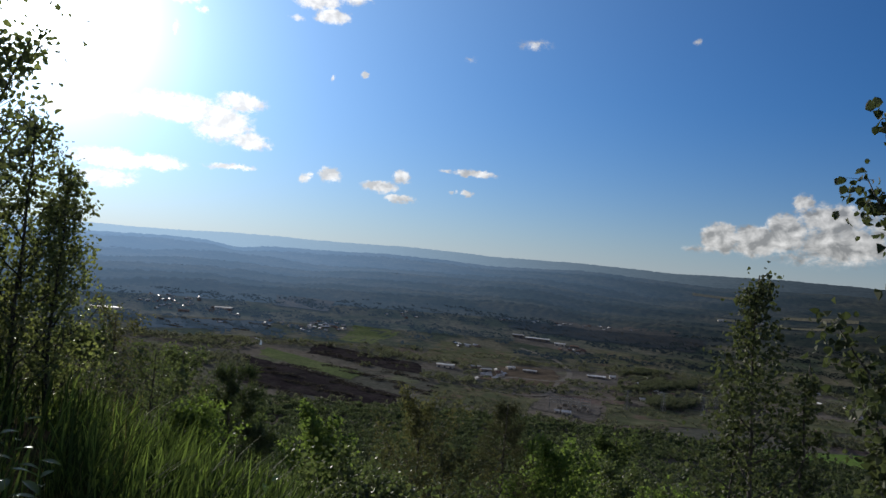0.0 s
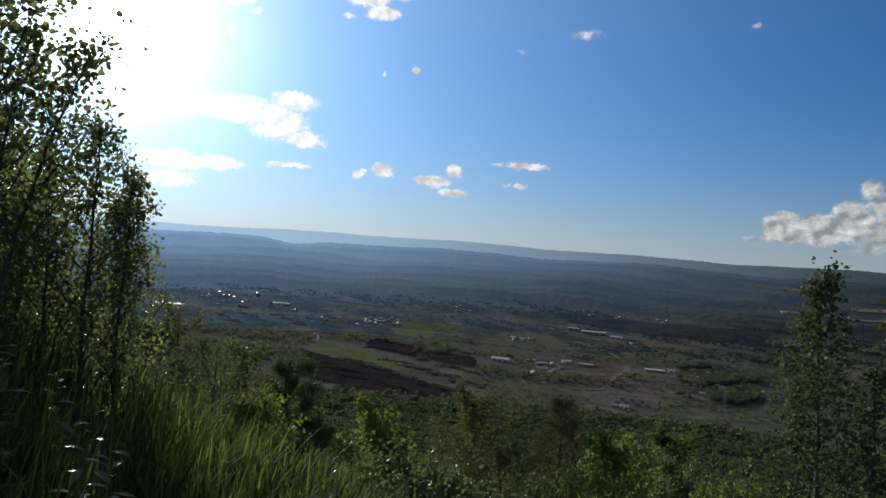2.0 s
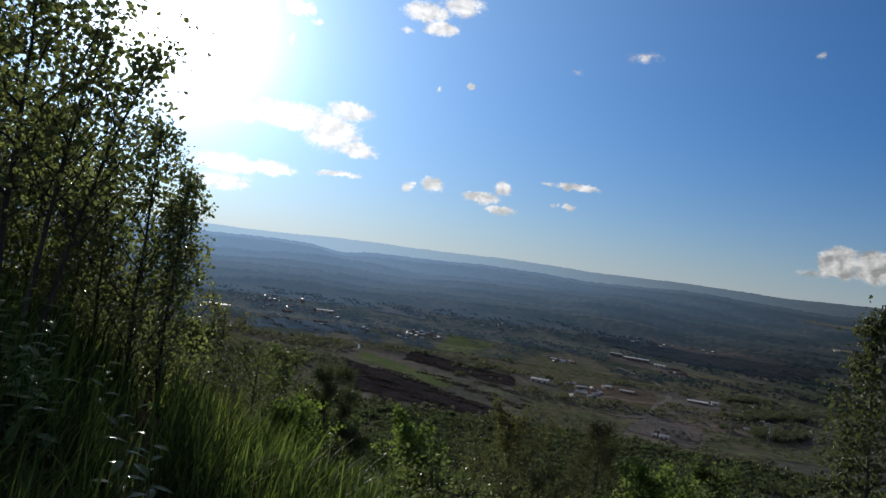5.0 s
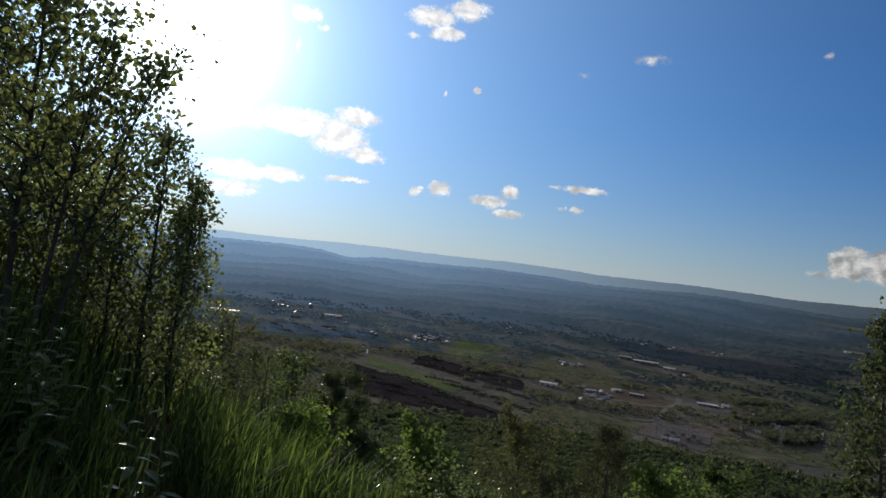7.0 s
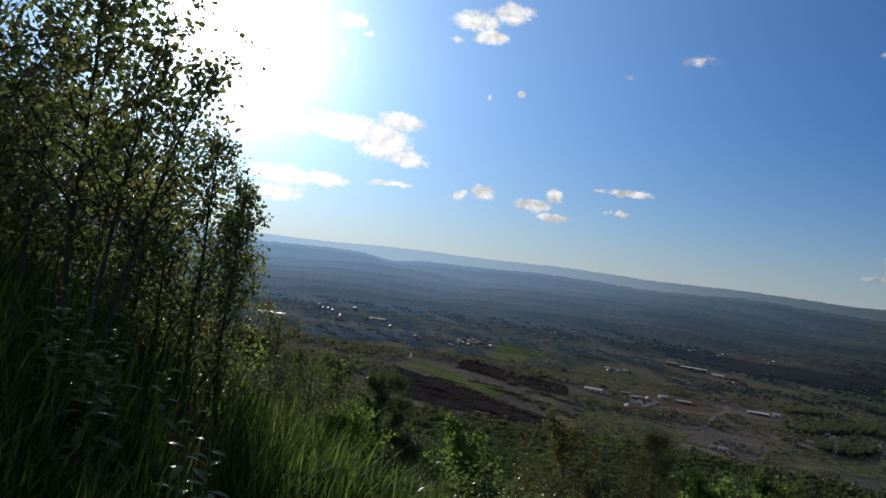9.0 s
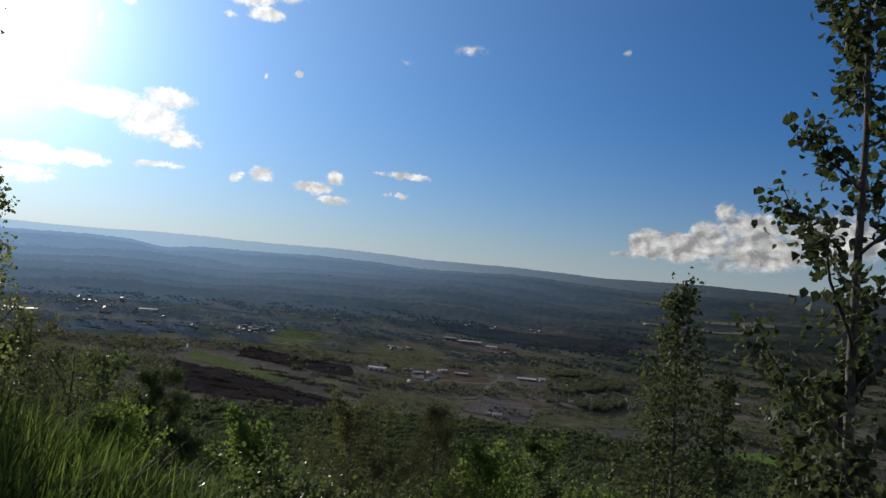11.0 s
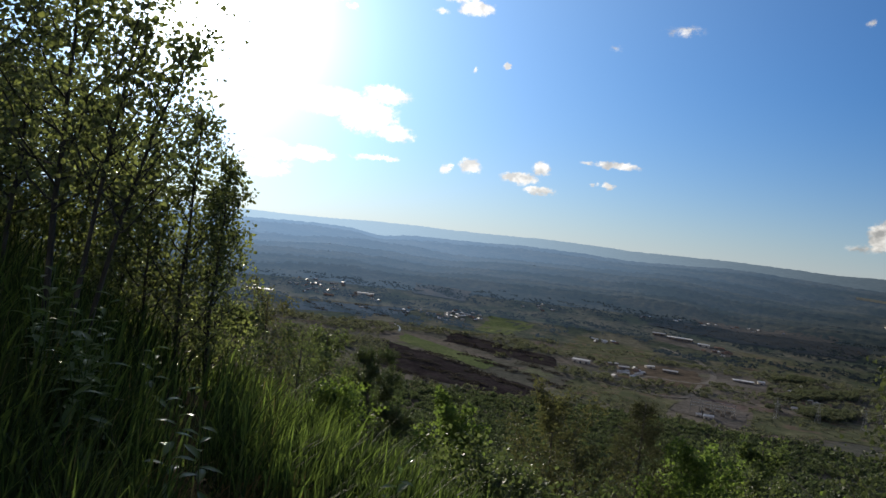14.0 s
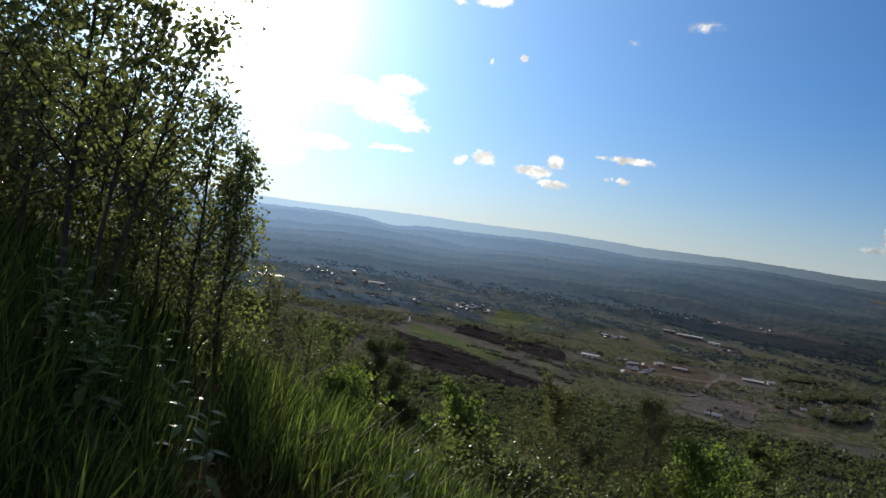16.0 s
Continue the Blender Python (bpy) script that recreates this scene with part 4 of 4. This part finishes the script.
def wooded(xy):
    b = np.degrees(np.arctan2(-xy[:, 0], xy[:, 1]))
    r = np.hypot(xy[:, 0], xy[:, 1])
    dip = np.degrees(np.arctan2(EYE - land(xy[:, 0], xy[:, 1]), r))
    free = np.ones(len(xy), bool)
    for b0, b1, d0, d1 in OPEN:
        free &= ~((b > b0) & (b < b1) & (dip > d0) & (dip < d1))
    return free & (waves(xy[:, 0], xy[:, 1], 240, 41) + 0.5 * waves(xy[:, 0], xy[:, 1], 60, 42) > -0.05)


val = scatter(30000, -44, 34, 880, 2350, 204, wooded)
beyond = np.hypot(val[:, 0], val[:, 1]) > 1665
hills_edge, val = val[beyond], val[~beyond]
hills_edge = hills_edge[waves(hills_edge[:, 0], hills_edge[:, 1], 110, 43) > -0.2]
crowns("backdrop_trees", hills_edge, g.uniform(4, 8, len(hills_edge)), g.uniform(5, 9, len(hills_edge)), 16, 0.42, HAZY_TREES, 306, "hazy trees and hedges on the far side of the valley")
grove = scatter(5200, -19.6, -13.9, 1200, 1640, 206, lambda q: (waves(q[:, 0], q[:, 1], 150, 61) > 0.05 + 0.3 * smoothstep(1350, 1640, np.hypot(q[:, 0], q[:, 1]))))
grove = grove[np.abs(np.degrees(np.arctan2(-grove[:, 0], grove[:, 1])) + 12.5) > 1.6]
crowns("valley_grove", grove, g.uniform(6, 11, len(grove)), g.uniform(5, 8, len(grove)), 24, 0.34, GROVE_LEAF, 307, "dense dark grove beside the valley road")
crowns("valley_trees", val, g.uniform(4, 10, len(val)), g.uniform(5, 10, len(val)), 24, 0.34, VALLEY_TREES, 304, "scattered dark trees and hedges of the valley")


MEADOWS = ((2.7, 7.6, 5.6, 6.9), (0.0, 14.8, 7.4, 11.8), (-31.5, -18, 10.4, 12.4), (-13, -7.6, 9.4, 11.2), (-14.2, -3.4, 7.5, 8.9), (-11.5, -5.8, 5.3, 6.2), (-2.2, 0.5, 7.7, 8.7))


def not_meadow(xy):
    b = np.degrees(np.arctan2(-xy[:, 0], xy[:, 1]))
    dip = np.degrees(np.arctan2(EYE - land(xy[:, 0], xy[:, 1]), np.hypot(xy[:, 0], xy[:, 1])))
    free = waves(xy[:, 0], xy[:, 1], 130, 71) + 0.6 * waves(xy[:, 0], xy[:, 1], 45, 72) > -0.1
    for b0, b1, d0, d1 in MEADOWS:
        free &= ~((b > b0) & (b < b1) & (dip > d0) & (dip < d1))
    return free


shrubs = scatter(26000, -44, 34, 900, 1660, 208, not_meadow)
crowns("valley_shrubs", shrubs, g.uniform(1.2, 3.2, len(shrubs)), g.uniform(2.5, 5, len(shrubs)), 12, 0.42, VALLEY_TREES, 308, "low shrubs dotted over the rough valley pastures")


# ---- grass ----
def grass(name, count, b0, b1, r0, r1, tall, wide, mat, seed, label, bend=0.5):
    g = np.random.RandomState(seed)
    b = np.radians(g.uniform(b0, b1, count))
    r = r0 + (r1 - r0) * g.uniform(0, 1, count) ** 0.75
    x, y = -np.sin(b) * r, np.cos(b) * r
    clump = waves(x, y, 0.8, 51)
    ok = clump + g.uniform(-0.35, 0.9, count) > 0
    worn = np.abs((x + 1.25) * 0.86 + (y - 2.6) * 0.51 + 0.12 * np.sin(y * 1.7)) < 0.17
    ok &= ~worn | (g.uniform(0, 1, count) < 0.15)
    b = np.degrees(b)
    thin = (b > 18) & (b < 28.5) & (r > 2.3) & (r < 4.3) & (mat is GRASS)
    ok &= ~thin | (g.uniform(0, 1, count) < 0.4)
    x, y, r, clump = x[ok], y[ok], r[ok], clump[ok]
    n = len(x)
    z = land(x, y) - 0.03
    h = tall * (0.4 + 0.8 * g.beta(2, 2, n)) * (1 + 0.35 * clump)
    a = g.normal(-0.4, 1.3, n)
    d = np.stack([np.cos(a), np.sin(a), np.zeros(n)], 1)
    side = np.stack([-np.sin(a + g.normal(0, 0.6, n)), np.cos(a), np.zeros(n)], 1)
    lean = bend * g.uniform(0.1, 1.2, n)
    w = wide * g.uniform(0.6, 1.3, n)
    base = np.stack([x, y, z], 1)
    rows = []
    for f, k in ((0, 1.0), (0.35, 0.95), (0.7, 0.65)):
        p = base + d * (h * lean * f ** 2)[:, None] + np.array([0, 0, 1]) * (h * (f - 0.28 * lean * f ** 2))[:, None]
        rows += [p - side * (w * k / 2)[:, None], p + side * (w * k / 2)[:, None]]
    rows.append(base + d * (h * lean)[:, None] + np.array([0, 0, 1]) * (h * (1 - 0.28 * lean))[:, None])
    v = np.stack(rows, 1).reshape(-1, 3)
    o = np.arange(n)[:, None] * 7
    f = [tuple(q) for q in np.concatenate([o + [0, 1, 3, 2], o + [2, 3, 5, 4]]).tolist()] + [tuple(q) for q in (o + [4, 5, 6]).tolist()]
    return tagged(mesh_object(name, v, f, mat), label, "grass", kind="stuff")


grass("grass", 11500, -6, 64, 1.3, 5.0, 0.60, 0.0150, GRASS, 401, "tall green grass on the hilltop", 0.52)
grass("grass", 17000, 4, 66, 4.4, 9.6, 0.62, 0.0200, GRASS, 402, "tall green grass along the crest", 0.48)
grass("grass", 6000, -60, -2, 1.5, 5.0, 0.4, 0.010, GRASS, 403, "shorter grass on the falling slope", 0.5)
grass("dry_grass", 1200, 22, 62, 1.6, 8.0, 0.66, 0.0050, DRY_GRASS, 404, "dry tan grass stalks among the green", 0.32)
grass("dead_grass", 7000, 13, 31, 2.0, 4.6, 0.36, 0.009, BROWN_GRASS, 406, "dead brown grass along the trodden path", 0.9)
grass("short_grass", 12000, -4, 64, 1.3, 6.5, 0.26, 0.008, GRASS, 405, "short dark undergrowth between the grass stems", 0.9)


def weed(seed):
    g = np.random.RandomState(seed)
    root = new("weed")
    h = g.uniform(0.75, 1.05)
    q = np.linspace(0, 1, 6)
    stem = np.stack([0.08 * q ** 2, 0.05 * q ** 2, h * q], 1)
    mesh_object("stem", *tube(stem, 0.006 * (1 - 0.7 * q), 5), WEED, root)
    for i in range(15):
        f = 0.2 + 0.8 * i / 15
        p = np.array([np.interp(f, q, stem[:, k]) for k in range(3)])
        a = i * 2.4
        d = unit(np.array([math.cos(a), math.sin(a), 0.75 - 0.9 * (1 - f) + g.uniform(-0.5, 0.5)]))
        ln = 0.16 * (1.15 - 0.55 * f) * g.uniform(0.8, 1.2)
        s = np.array([-math.sin(a), math.cos(a), 0.0])
        t = np.linspace(0, 1, 6)[:, None]
        mid = p + d * ln * t - np.array([0, 0, 1]) * ln * 0.35 * t ** 2
        wd = (np.sin(np.pi * np.clip(t, 0.02, 0.98)) ** 0.8) * ln * 0.17
        v = np.stack([mid - s * wd + [0, 0, 0.006], mid, mid + s * wd + [0, 0, 0.006]], 1).reshape(-1, 3)
        mesh_object("leaf", v, grid_faces(6, 3), WEED, root, True)
    return tagged(root, "tall leafy weed with narrow shiny leaves in the grass", "weed", "weeds in the grass")


g = np.random.RandomState(9)
weeds = [weed(501), weed(502), weed(503)]
for k in range(18):
    b, r = (g.normal(35, 1.9), g.uniform(3.4, 5.4)) if k < 16 else (g.uniform(12, 40), g.uniform(2.5, 6.5))
    x, y = spot(b, r)
    m = pose(x, y, float(land(x, y)) - 0.02, g.uniform(-8, 8), g.uniform(-8, 8), g.uniform(0, 360))
    if k < 3:
        weeds[k].matrix_world = m
    else:
        copy_thing(weeds[k % 3], m)
